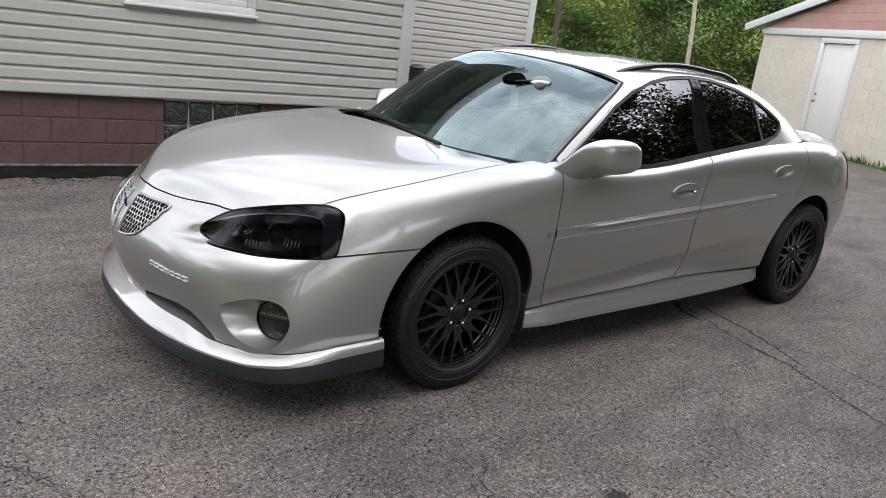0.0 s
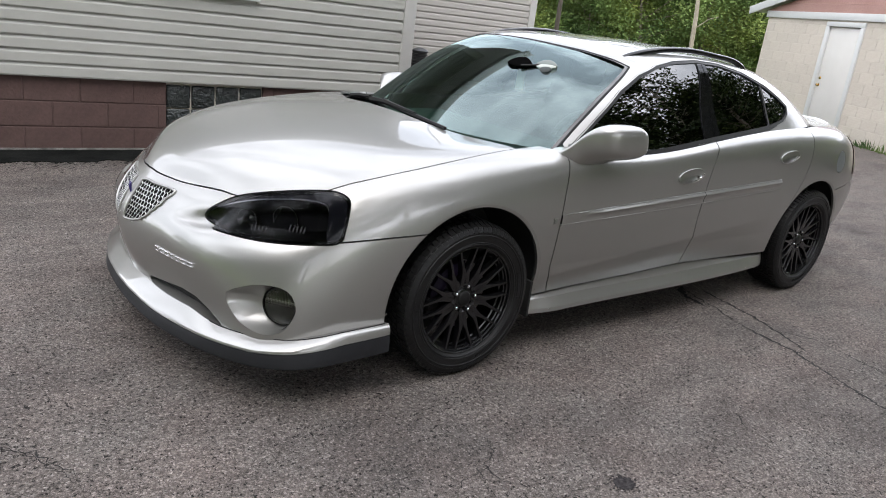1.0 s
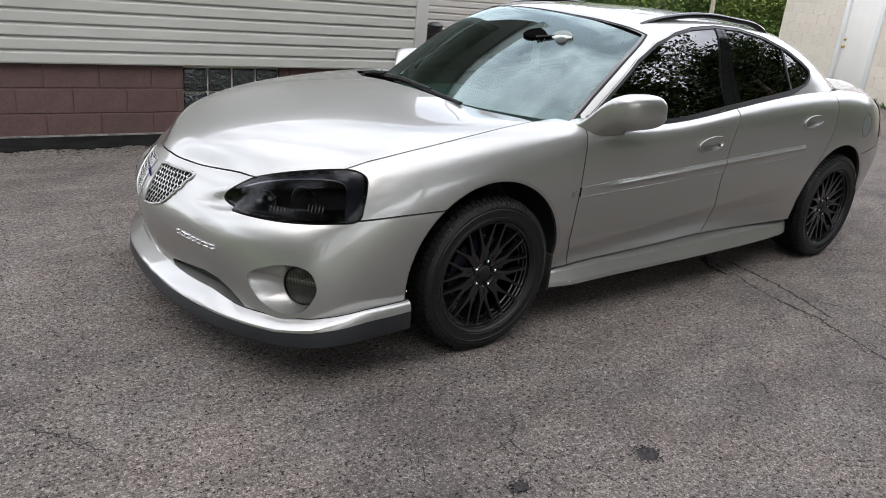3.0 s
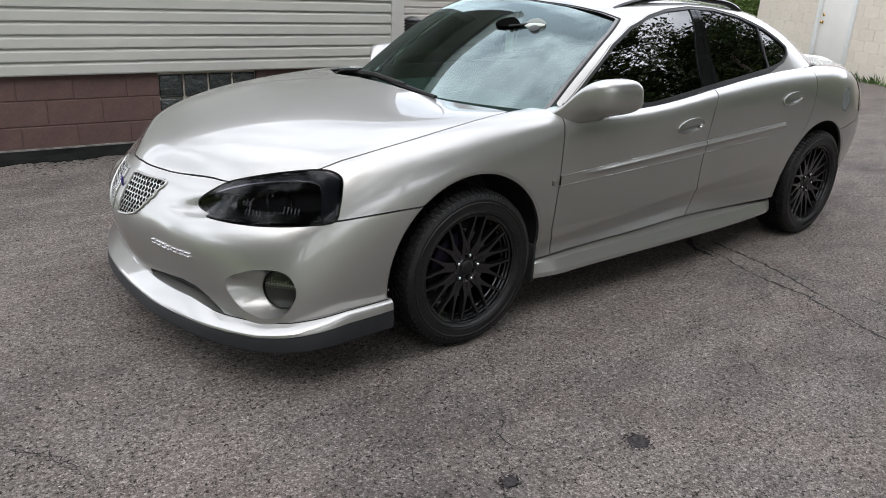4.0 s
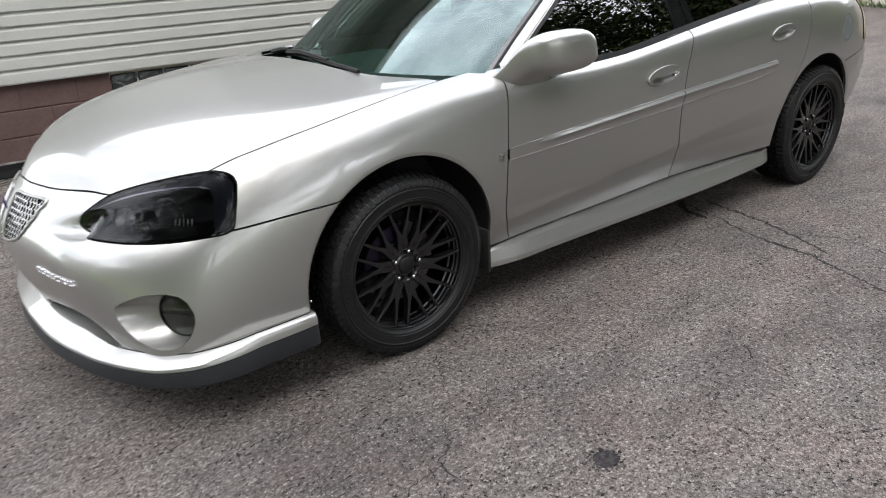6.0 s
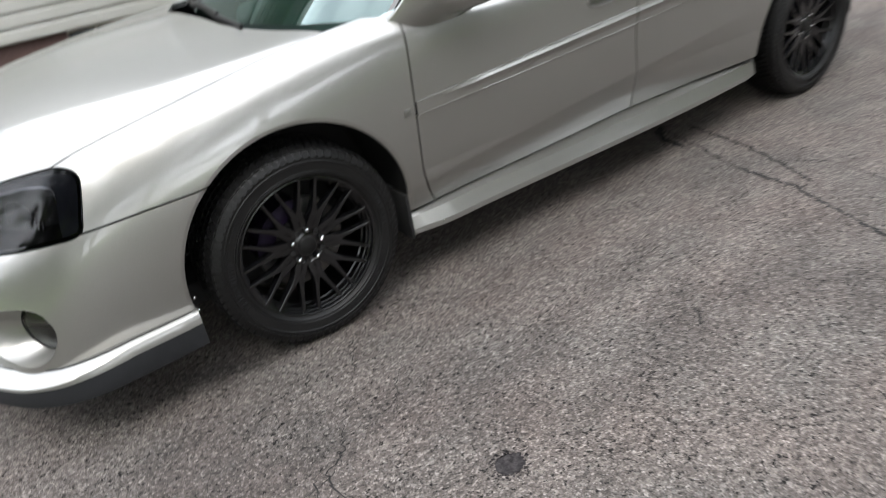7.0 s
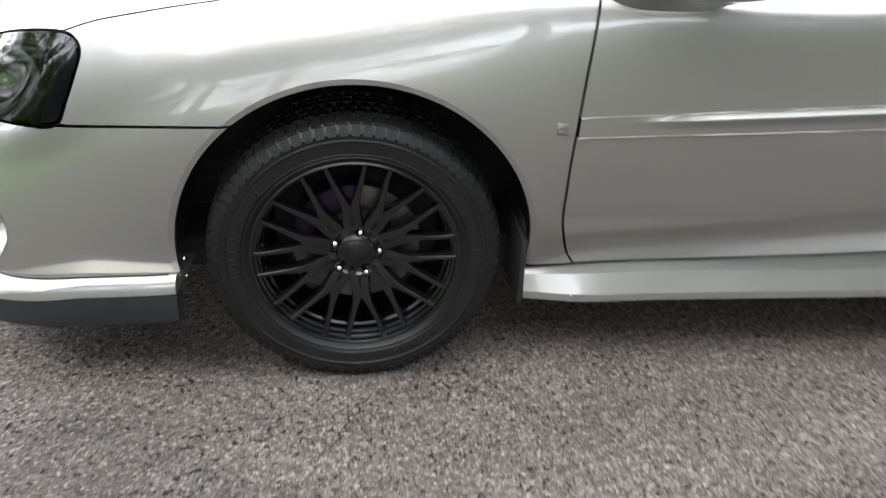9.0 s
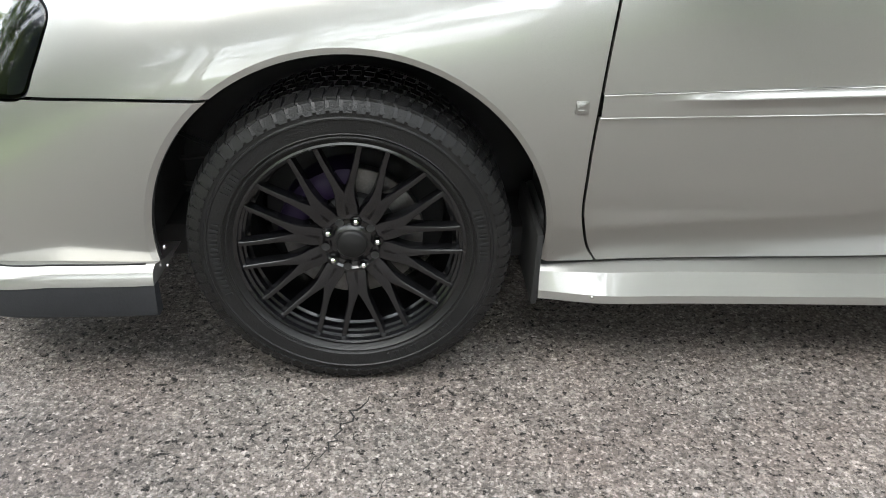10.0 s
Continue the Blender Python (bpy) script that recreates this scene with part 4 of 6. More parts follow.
ROOF = [
    [CTOP[0], CTOP[1], CTOP[2], CTOP[3]],
    [(1.22, 0, 1.417), (1.22, .25, 1.410), (1.22, .45, 1.387), CTOP[4]],
    [(1.6, 0, 1.429), (1.6, .25, 1.423), (1.6, .45, 1.402), CTOP[5]],
    [(2.02, 0, 1.418), (2.02, .25, 1.411), (2.02, .44, 1.389), CTOP[6]],
    [(2.34, 0, 1.392), (2.34, .23, 1.385), (2.34, .42, 1.365), CTOP[7]],
    [CTOP[11], CTOP[10], CTOP[9], CTOP[8]],
]
CRING = [[s[i] for s in CABIN] for i in range(4)]
cabin_skin = smooth_skin(*cage_of([CRING, ROOF]))

# ---- the car ----
car = empty("car", "silver four-door sedan with black wheels parked on a worn asphalt driveway", "car")


def AY(V):
    return np.abs(V[:, 1])


def pair(name, M, mat, parent, label="", **how):
    """A panel on each side of the car."""
    left, right = cut(M, lambda V: -V[:, 1])
    return [panel(name, half, mat, parent, label, **how) for half in (left, right) if len(half[2])]


def lamp_q(V):
    return 0.67 * V[:, 0] + 0.74 * AY(V)


# outlines, as (q, z) on the nose, (Y, z) from ahead or (x, z) from the side
LAMP = inside(rounded([(-.309, .626), (-.299, .658), (-.258, .690), (-.194, .724), (-.094, .752), (.032, .777), (.141, .792), (.197, .787), (.2255, .769),
                       (.2334, .736), (.234, .679), (.2238, .630), (.1448, .620), (.046, .612), (-.058, .607), (-.168, .608), (-.254, .613)], 4))
GRILLE_OUT = rounded([(.034, .676), (.13, .682), (.226, .683), (.244, .675), (.238, .646), (.216, .604), (.184, .568), (.140, .543), (.05, .527), (.030, .54), (.036, .60)], 4)
GRILLE = inside(GRILLE_OUT)
FOG_OUT = rounded([(-.150, .396), (-.132, .425), (-.06, .457), (0, .468), (.06, .464), (.097, .439), (.115, .390), (.104, .344), (.080, .311), (.041, .293), (-.019, .292), (-.082, .312), (-.125, .350)], 4)
FOG = inside(FOG_OUT)
INTAKE = inside([(.17, .2), (.17, .318), (.30, .336), (.42, .352), (.50, .345), (.56, .315), (.62, .27), (.63, .2)])
x_door1 = spline([(.26, .54), (.285, .525), (.309, .509), (.393, .478), (.519, .468), (.674, .471), (.842, .482), (.97, .495)])
x_door2 = spline([(.26, 1.61), (.29, 1.59), (.35, 1.568), (.46, 1.548), (.65, 1.53), (.73, 1.54), (.9, 1.58), (1.0, 1.632)])
x_door3 = spline([(.26, 2.40), (.45, 2.405), (.55, 2.445), (.623, 2.485), (.762, 2.57), (.86, 2.603), (.94, 2.61), (1.1, 2.615)])
z_seam = spline([(-.75, .622), (-.6, .632), (-.45, .643), (-.25, .651), (.1, .655)])
hood_side = spline([(-.75, .60), (-.62, .715), (-.5, .76), (-.32, .787), (-.1, .793), (.09, .785), (.28, .765), (.5, .75)])
hood_front = spline([(0, -1.014), (.08, -1.006), (.19, -.974), (.306, -.927), (.415, -.88), (.497, -.842), (.6, -.76), (.731, -.60)])
hood_back = spline([(0, .105), (.2, .11), (.31, .115), (.46, .155), (.625, .22), (.76, .267), (.85, .28)])
trim_top = line([(.458, .676), (.909, .700), (1.498, .731), (2.31, .768)])
trim_low = line([(.458, .631), (.925, .647), (1.522, .670), (2.30, .708)])

# a scoop beside each lamp's inner end
V, N, F = body_skin
scoop = inside([(.315, .606), (.40, .655), (.52, .70), (.52, .60), (.44, .596)])(AY(V), V[:, 2])
deep = np.clip(scoop / .03, 0, 1) * (V[:, 0] < -.8)
V = V - N * (0.028 * deep * deep * (3 - 2 * deep))[:, None]
# the doors tuck in below a low crease
crease = .383 + .085 * (V[:, 0] - .5)
under = np.clip(crease - V[:, 2], 0, .2) * np.clip((V[:, 0] - .42) / .1, 0, 1) * np.clip((2.45 - V[:, 0]) / .9, 0, 1)
span = np.clip((V[:, 0] - .42) / .1, 0, 1) * np.clip((2.5 - V[:, 0]) / .1, 0, 1) * (AY(V) > .7)
V = V - np.stack([0 * under, np.sign(V[:, 1]) * (under * .26 - span * np.clip(.43 - V[:, 2], 0, .17) * .15), 0 * under], 1)
# a soft crease along each side of the hood
edge = np.interp(V[:, 0], [-.95, -.55, -.1, .15], [.30, .40, .47, .50])
fade = np.clip((V[:, 0] + .92) / .25, 0, 1) * np.clip((.14 - V[:, 0]) / .2, 0, 1) * (N[:, 2] > .3) * (V[:, 2] > .7)
V = V + N * (fade * .005 / (1 + np.exp(np.clip((AY(V) - edge) / .03, -40, 40))))[:, None]
skin = (V, N, F)
fn = np.zeros_like(V)
Q = np.array(F)
nn = np.cross(V[Q[:, 2]] - V[Q[:, 0]], V[Q[:, 3]] - V[Q[:, 1]])
for k in range(4):
    np.add.at(fn, Q[:, k], nn)
fn /= np.linalg.norm(fn, axis=1)[:, None] + 1e-12


def evened(n, share, times):
    """The skin's normals, each drawn towards those round it by its share."""
    for _ in range(times):
        face_n = n[Q].mean(1)
        near = np.stack([sum(np.bincount(Q[:, k], face_n[:, c], len(n)) for k in range(4)) for c in range(3)], 1)
        n = n * (1 - share) + near / (np.linalg.norm(near, axis=1)[:, None] + 1e-12) * share
    return n


# an even sheen over the flank of the bumper, the hood and the fenders
flank = np.clip((-.40 - V[:, 0]) / .08, 0, 1) * np.clip((V[:, 2] - .30) / .04, 0, 1) * np.clip((.60 - V[:, 2]) / .05, 0, 1) * np.clip((AY(V) - .35) / .1, 0, 1)
deck = np.clip((V[:, 2] - .74) / .04, 0, 1) * np.clip((.12 - V[:, 0]) / .08, 0, 1) * np.clip((V[:, 0] + .86) / .1, 0, 1) * np.clip((.70 - AY(V)) / .08, 0, 1)
wing = np.clip((V[:, 0] + .52) / .1, 0, 1) * np.clip((.60 - V[:, 0]) / .1, 0, 1) * np.clip((V[:, 2] - .62) / .06, 0, 1) * np.clip((AY(V) - .62) / .08, 0, 1)
calmed = np.maximum.reduce([flank, deck * .9, wing * .9])[:, None]
fn = evened(fn, calmed, 60)
nose = .8 * np.clip((-.70 - V[:, 0]) / .06, 0, 1)[:, None]
fn = evened(fn, nose, 8)
skin = (V, fn / (np.linalg.norm(fn, axis=1)[:, None] + 1e-12), F)

ARCH = [(0.004, 0.340, 0.402), (2.80, 0.335, 0.402)]


def arch_fn(ax, az, ar, grow=0.0):
    return lambda V: np.maximum(np.hypot(V[:, 0] - ax, V[:, 2] - az) - ar - grow, 0.45 - AY(V))


for a in ARCH:
    skin = cut(skin, arch_fn(*a))[0]
inner = skin
sill_top = spline([(.404, .274), (.53, .280), (1.16, .285), (1.6, .291), (2.4, .291)])
skin = cut(skin, lambda V: np.where((V[:, 0] > .2) & (V[:, 0] < 2.6), V[:, 2] - sill_top(V[:, 0]) - .005, 1.0))[0]

lens, front = gap_cut(skin, lambda V: np.where(V[:, 0] < -.3, LAMP(lamp_q(V), V[:, 2]), -1.0), 0.0025)
front, rest = gap_cut(front, lambda V: x_door1(V[:, 2]) - V[:, 0])
door_f, rest = gap_cut(rest, lambda V: x_door2(V[:, 2]) - V[:, 0])
door_r, rear = gap_cut(rest, lambda V: x_door3(V[:, 2]) - V[:, 0])
hood, front = gap_cut(front, lambda V: np.minimum.reduce([hood_side(V[:, 0]) - AY(V), V[:, 0] - hood_front(AY(V)), V[:, 2] - .66]), .002)
hood = cut(hood, lambda V: hood_back(AY(V)) - V[:, 0])[0]
deck_drop, front = cut(front, lambda V: np.minimum(V[:, 0] - hood_back(AY(V)), .74 - AY(V)))
fender, bumper = gap_cut(front, lambda V: np.maximum(np.minimum(V[:, 2] - z_seam(V[:, 0]), V[:, 0] + .66), V[:, 0] + .05))
for shape in (lambda V: np.where(V[:, 0] < -.5, FOG(lamp_q(V), V[:, 2]), -1.0), lambda V: np.where(V[:, 0] < -.7, GRILLE(AY(V), V[:, 2]), -1.0),
              lambda V: np.where(V[:, 0] < -.7, INTAKE(AY(V), V[:, 2]), -1.0)):
    bumper = cut(bumper, shape)[1]


def lip_of(M, a):
    """The rolled edge round a wheel opening, and the rest of the panel."""
    lip, rest = cut(M, lambda V: np.where(AY(V) > .45, .012 - np.hypot(V[:, 0] - a[0], V[:, 2] - a[1]) + a[2], -1.0))
    V, N, F = lip
    d = np.hypot(V[:, 0] - a[0], V[:, 2] - a[1]) - a[2]
    out = np.stack([V[:, 0] - a[0], 0 * d, V[:, 2] - a[1]], 1) / (d + a[2])[:, None]
    N2 = N - .25 * out
    return (V - N * (.0085 * (1 - np.clip(d / .012, 0, 1)))[:, None], N2 / np.linalg.norm(N2, axis=1)[:, None], F), rest


panel("hood", hood, PAINT, car)
lip, fender = lip_of(fender, ARCH[0])
fenders = pair("fender", fender, PAINT, car)
pair("arch_lip", lip, PAINT, car, turn=.015)
lip, bumper = lip_of(bumper, ARCH[0])
bumper_ob = panel("front_bumper", bumper, PAINT, car, turn=0.014)
pair("arch_lip", lip, PAINT, car, turn=.015)
lip, door_r = lip_of(door_r, ARCH[1])
pair("arch_lip", lip, PAINT, car, turn=.015)
lip, rear = lip_of(rear, ARCH[1])
pair("arch_lip", lip, PAINT, car, turn=.015)


def trim_band(V):
    return np.minimum.reduce([trim_top(V[:, 0]) - V[:, 2], V[:, 2] - trim_low(V[:, 0]), 2.30 - .5 * np.abs(V[:, 2] - .737) - V[:, 0]])


handle_at = {"front": (1.378, .82, .103, .034), "rear": (2.335, .898, .098, .033)}
doors = {}
for key, M in (("front", door_f), ("rear", door_r)):
    strip, M = gap_cut(M, trim_band, 0.0008)
    hx, hz, hw, hh = handle_at[key]
    cup, M = cut(M, lambda V: 1 - np.hypot((V[:, 0] - hx) / hw, (V[:, 2] - hz - .08 * (V[:, 0] - hx)) / hh))
    doors[key] = pair(key + "_door", M, PAINT, car)
    strips = cut(strip, lambda V: -V[:, 1])
    cups = cut(cup, lambda V: -V[:, 1])
    for k, d in enumerate(doors[key]):
        # side moulding: proud, flat at its front end, then with a raised upper rib
        A, B, C = strips[k]
        out = 1 if k else -1
        t = (A[:, 2] - trim_low(A[:, 0])) / (trim_top(A[:, 0]) - trim_low(A[:, 0]))

        def form(x, q):
            return np.stack([x ** i * q ** j for i in range(6) for j in range(3)], 1)
        skin_y = np.linalg.lstsq(form(A[:, 0] - 1.4, t), A[:, 1], rcond=None)[0]
        x0 = (x_door1 if key == "front" else x_door2)(.66) + .0035
        x1 = float(x_door2(.68)) - .0035 if key == "front" else 2.298
        xs, ts = np.linspace(x0, x1, 70), np.concatenate([[0, 0], np.linspace(0, 1, 22), [1, 1]])
        gx, gt = np.meshgrid(xs, ts, indexing="ij")
        lowest, highest = trim_low(gx), trim_top(gx)
        fade = np.clip((gx - .56) / .22, 0, 1)
        fade = fade * fade * (3 - 2 * fade)
        crown = np.where(gt > .72, np.clip((1 - gt) / .28, 0, 1) ** 1.3, np.clip((gt - .30) / .42, 0, 1) ** 1.6)
        off = .0045 + .010 * fade * crown
        off[:, 0] = off[:, -1] = -.006
        off[:, 1] = off[:, -2] = .003
        gy = (form(gx.ravel() - 1.4, gt.ravel()) @ skin_y).reshape(gx.shape) + out * off
        grid = np.stack([gx, gy, lowest + gt * (highest - lowest)], 2).reshape(-1, 3)
        m = len(ts)
        quads = [(i * m + j, i * m + j + 1, (i + 1) * m + j + 1, (i + 1) * m + j)[::-out] for i in range(69) for j in range(m - 1)]
        side_strip = link_mesh("side_moulding", grid, quads, PAINT, d, smooth=True)
        A2 = A + B * .0045
        # its rounded upper and lower edges
        for edge_line in (t > .97, t < .03):
            rim_pts = A2[edge_line & (A[:, 0] > .45)]
            bow = np.polyfit(rim_pts[:, 0] - 1.4, rim_pts[:, 1], 4)
            tall = np.polyfit(rim_pts[:, 0] - 1.4, rim_pts[:, 2], 3)
            stops = [(x, float(np.polyval(bow, x - 1.4)), float(np.polyval(tall, x - 1.4))) for x in np.linspace(rim_pts[:, 0].min(), rim_pts[:, 0].max(), 60)]
            bm = bmesh.new()
            add_tube(bm, stops, .0016, 6, up=(0, 0, 1))
            part("moulding_edge", bm, PAINT, side_strip, smooth=60)
        # handle: a dished cup with a bar across
        A, B, C = cups[k]
        rr = np.hypot((A[:, 0] - hx) / hw, (A[:, 2] - hz - .08 * (A[:, 0] - hx)) / hh)
        link_mesh("handle_cup", A - B * (0.022 * np.clip(1 - rr**2, 0, 1) ** .5)[:, None], C, PAINT, d, smooth=True)
        s = 1 if k else -1
        y0 = s * (float(np.abs(A[:, 1])[rr > .8].mean()) + .001)
        bm = bmesh.new()
        pts = [(hx + hw * 1.0 * math.cos(a), y0 + s * .006, hz + .08 * hw * math.cos(a) + hh * 1.05 * math.sin(a)) for a in (math.pi * i / 14 for i in range(15))]
        mid = [(p[0], y0 + s * .008, hz + .08 * (p[0] - hx) + (.12 if key == "front" else .18) * hh) for p in pts]
        back = [(p[0], y0 - s * .01, p[2]) for p in pts]
        backm = [(p[0], y0 - s * .01, p[2]) for p in mid]
        rows = [[bm.verts.new(p) for p in r] for r in (pts, mid, backm, back)]
        for i in range(4):
            a, b = rows[i], rows[(i + 1) % 4]
            for j in range(14):
                bm.faces.new((a[j], a[j + 1], b[j + 1], b[j]))
        bmesh.ops.remove_doubles(bm, verts=bm.verts, dist=.0005)
        part("door_handle", bm, PAINT, d, "body-coloured pull handle", smooth=50)
        bm = bmesh.new()
        add_tube(bm, [(hx + hw * 1.03 * math.cos(a), y0 + s * .004, hz + .08 * hw * math.cos(a) + hh * 1.08 * math.sin(a)) for a in (2 * math.pi * i / 40 for i in range(41))], .0035, 6, up=(0, 1, 0), caps=False)
        part("handle_rim", bm, PAINT, d, smooth=60)
        if key == "front":
            bm = bmesh.new()
            add_lathe(bm, [(0, .006), (.009, .006), (.011, .003), (.011, -.01)], 16)
            part("lock_cylinder", bm, CHROME, d, smooth=40).matrix_basis = pose(hx + hw * .78, y0 + s * .004, hz - .012, 0, 0, 0 if s < 0 else 180)

fuel, rear = gap_cut(rear, lambda V: np.where(V[:, 1] < 0, .07 - np.hypot((V[:, 0] - 3.04) * 1.03, V[:, 2] - .85), -1.0), .0018)
tail, rear = gap_cut(rear, lambda V: np.minimum.reduce([V[:, 0] - 3.34 + .10 * (V[:, 2] - .76), V[:, 2] - .745, .985 - V[:, 2], AY(V) - .22]))
rbump, rear = gap_cut(rear, lambda V: np.minimum(.665 + .12 * (V[:, 0] - 3.05) - V[:, 2], V[:, 0] - 2.95))
panel("rear_quarter", rear, PAINT, car)
panel("rear_bumper", rbump, PAINT, car)
# the fuel door's blue is a reflection painted into its silver
panel("fuel_door", fuel, varied("blue_reflection_silver", (0.27, 0.29, 0.32), (0.31, 0.33, 0.36), 8.0, 0.38, 0.05, 200.0, metal=0.8), car, "fuel door with a bluish reflection put into its colour")
for o in pair("tail_lamp", tail, material("dark_red_lens", (0.018, 0.002, 0.002), 0.12, Specular_IOR_Level=0.3), car, "dark smoked tail lamp", lift=.004):
    pass
bm = bmesh.new()
rows = []
for i in range(41):
    y = -.50 + .025 * i
    end = np.clip((abs(y) - .40) / .10, 0, 1) ** 2
    cx, cz, half, thick = 3.588 + .01 * end, 1.032 - .022 * end, .092 * (1 - .35 * end), .021 * (1 - .45 * end)
    rows.append([bm.verts.new((cx + half * math.cos(a), y, cz + thick * math.sin(a) * (1.0 if math.sin(a) > 0 else .7) - .010 * math.cos(a))) for a in (2 * math.pi * k / 18 for k in range(18))])
for a, b in zip(rows, rows[1:]):
    for k in range(18):
        bm.faces.new((a[k], a[(k + 1) % 18], b[(k + 1) % 18], b[k]))
bm.faces.new(rows[0])
bm.faces.new(rows[-1][::-1])
bmesh.ops.recalc_face_normals(bm, faces=bm.faces)
part("spoiler", bm, PAINT, car, smooth=60)
for s in (-1, 1):
    box("spoiler_post", (3.55, s * .42 - .05, .96), (3.62, s * .42 + .05, 1.025), PAINT, car, bevel=.01)

# dark inner body behind the gaps
inner = cut(inner, lambda V: np.where(V[:, 0] < -.3, LAMP(lamp_q(V), V[:, 2]), -1.0))[1]
for shape in (lambda V: np.where(V[:, 0] < -.5, FOG(lamp_q(V), V[:, 2]), -1.0), lambda V: np.where(V[:, 0] < -.7, GRILLE(AY(V), V[:, 2]), -1.0),
              lambda V: np.minimum(V[:, 0] - .05, .70 - AY(V)) * (V[:, 0] < .7) - (V[:, 0] >= .7)):
    inner = cut(inner, shape)[1]
panel("inner_body", inner, DARK, car, turn=0, lift=-.024)

# ---- lamps ----
lens_halves = cut(lens, lambda V: -V[:, 1])
LAMPGLASS = glass_mat("smoked_lamp_glass", (0.30, 0.30, 0.32), 1.32, blur=0.02)
# dark grey brow with a bluish sky reflection mixed into its colour
BROW = varied("sky_tinted_grey_brow", (0.05, 0.053, 0.065), (0.07, 0.074, 0.09), 12.0, 0.25, 0.05, 200.0)
REFLECTOR = material("lamp_reflector", (0.85, 0.85, 0.85), 0.2, 1.0)
brow_line = spline([(-.31, .66), (-.26, .678), (-.2, .701), (-.1, .728), (0, .744), (.08, .752), (.13, .750), (.155, .738), (.17, .70), (.18, .61)])
for k, M in enumerate(lens_halves):
    s = 1 if k else -1
    tilt = M[1] * np.array([1.0, 1.0, .62])
    M = (M[0], tilt / np.linalg.norm(tilt, axis=1)[:, None], M[2])
    lamp = panel("headlamp", M, LAMPGLASS, car, "smoked black headlamp", turn=.004)
    A, B, C = M
    d = LAMP(lamp_q(A), A[:, 2])
    depth = .012 + .07 * np.clip(d / .05, 0, 1)
    link_mesh("lamp_housing", A - B * depth[:, None], C, BLACKTRIM, lamp, smooth=True)
    rim = cut(M, lambda V: .010 - LAMP(lamp_q(V), V[:, 2]))[0]
    panel("lamp_bezel", (rim[0] - rim[1] * .004, rim[1], rim[2]), GLOSSBLACK, lamp, turn=0)
    upper = cut(M, lambda V: V[:, 2] - brow_line(lamp_q(V)))[0]
    panel("lamp_brow", (upper[0] - upper[1] * .008, upper[1], upper[2]), BROW, lamp, "dark grey brow tinted for its bluish sky reflection", turn=0)
    band = cut(upper, lambda V: brow_line(lamp_q(V)) + np.where(lamp_q(V) > .15, .006, .0045) - V[:, 2])[0]
    band = cut(band, lambda V: .165 - lamp_q(V))[0]
    panel("brow_edge", (band[0] - band[1] * .006, band[1], band[2]), CHROME, lamp, "bright edge of the brow", turn=0)
    for cx, cy, cz, r in ((-.845, .575, .655, .042), (-.735, .665, .672, .052)):
        bm = bmesh.new()
        add_lathe(bm, [(r, .02), (r * .96, .02), (r * .8, -.005), (r * .45, -.03), (.012, -.035), (.01, -.01), (.0, -.008)], 28)
        o = part("reflector", bm, REFLECTOR, lamp, smooth=50)
        o.matrix_basis = pose(cx + .038, s * (cy - .045), cz - .012, 0, 0, -55 * (1 if s < 0 else -1) + (0 if s < 0 else 180))
        for i in range(5):
            bm = bmesh.new()
            add_box(bm, (-.003, -.004, -.018), (.003, .004, .012), .001)
            o = part("bezel_rib", bm, REFLECTOR, lamp)
            o.matrix_basis = pose(cx + .03 + .009 * i, s * (cy - .005 + .011 * i), cz - .032, 0, 12, -48 * -s)

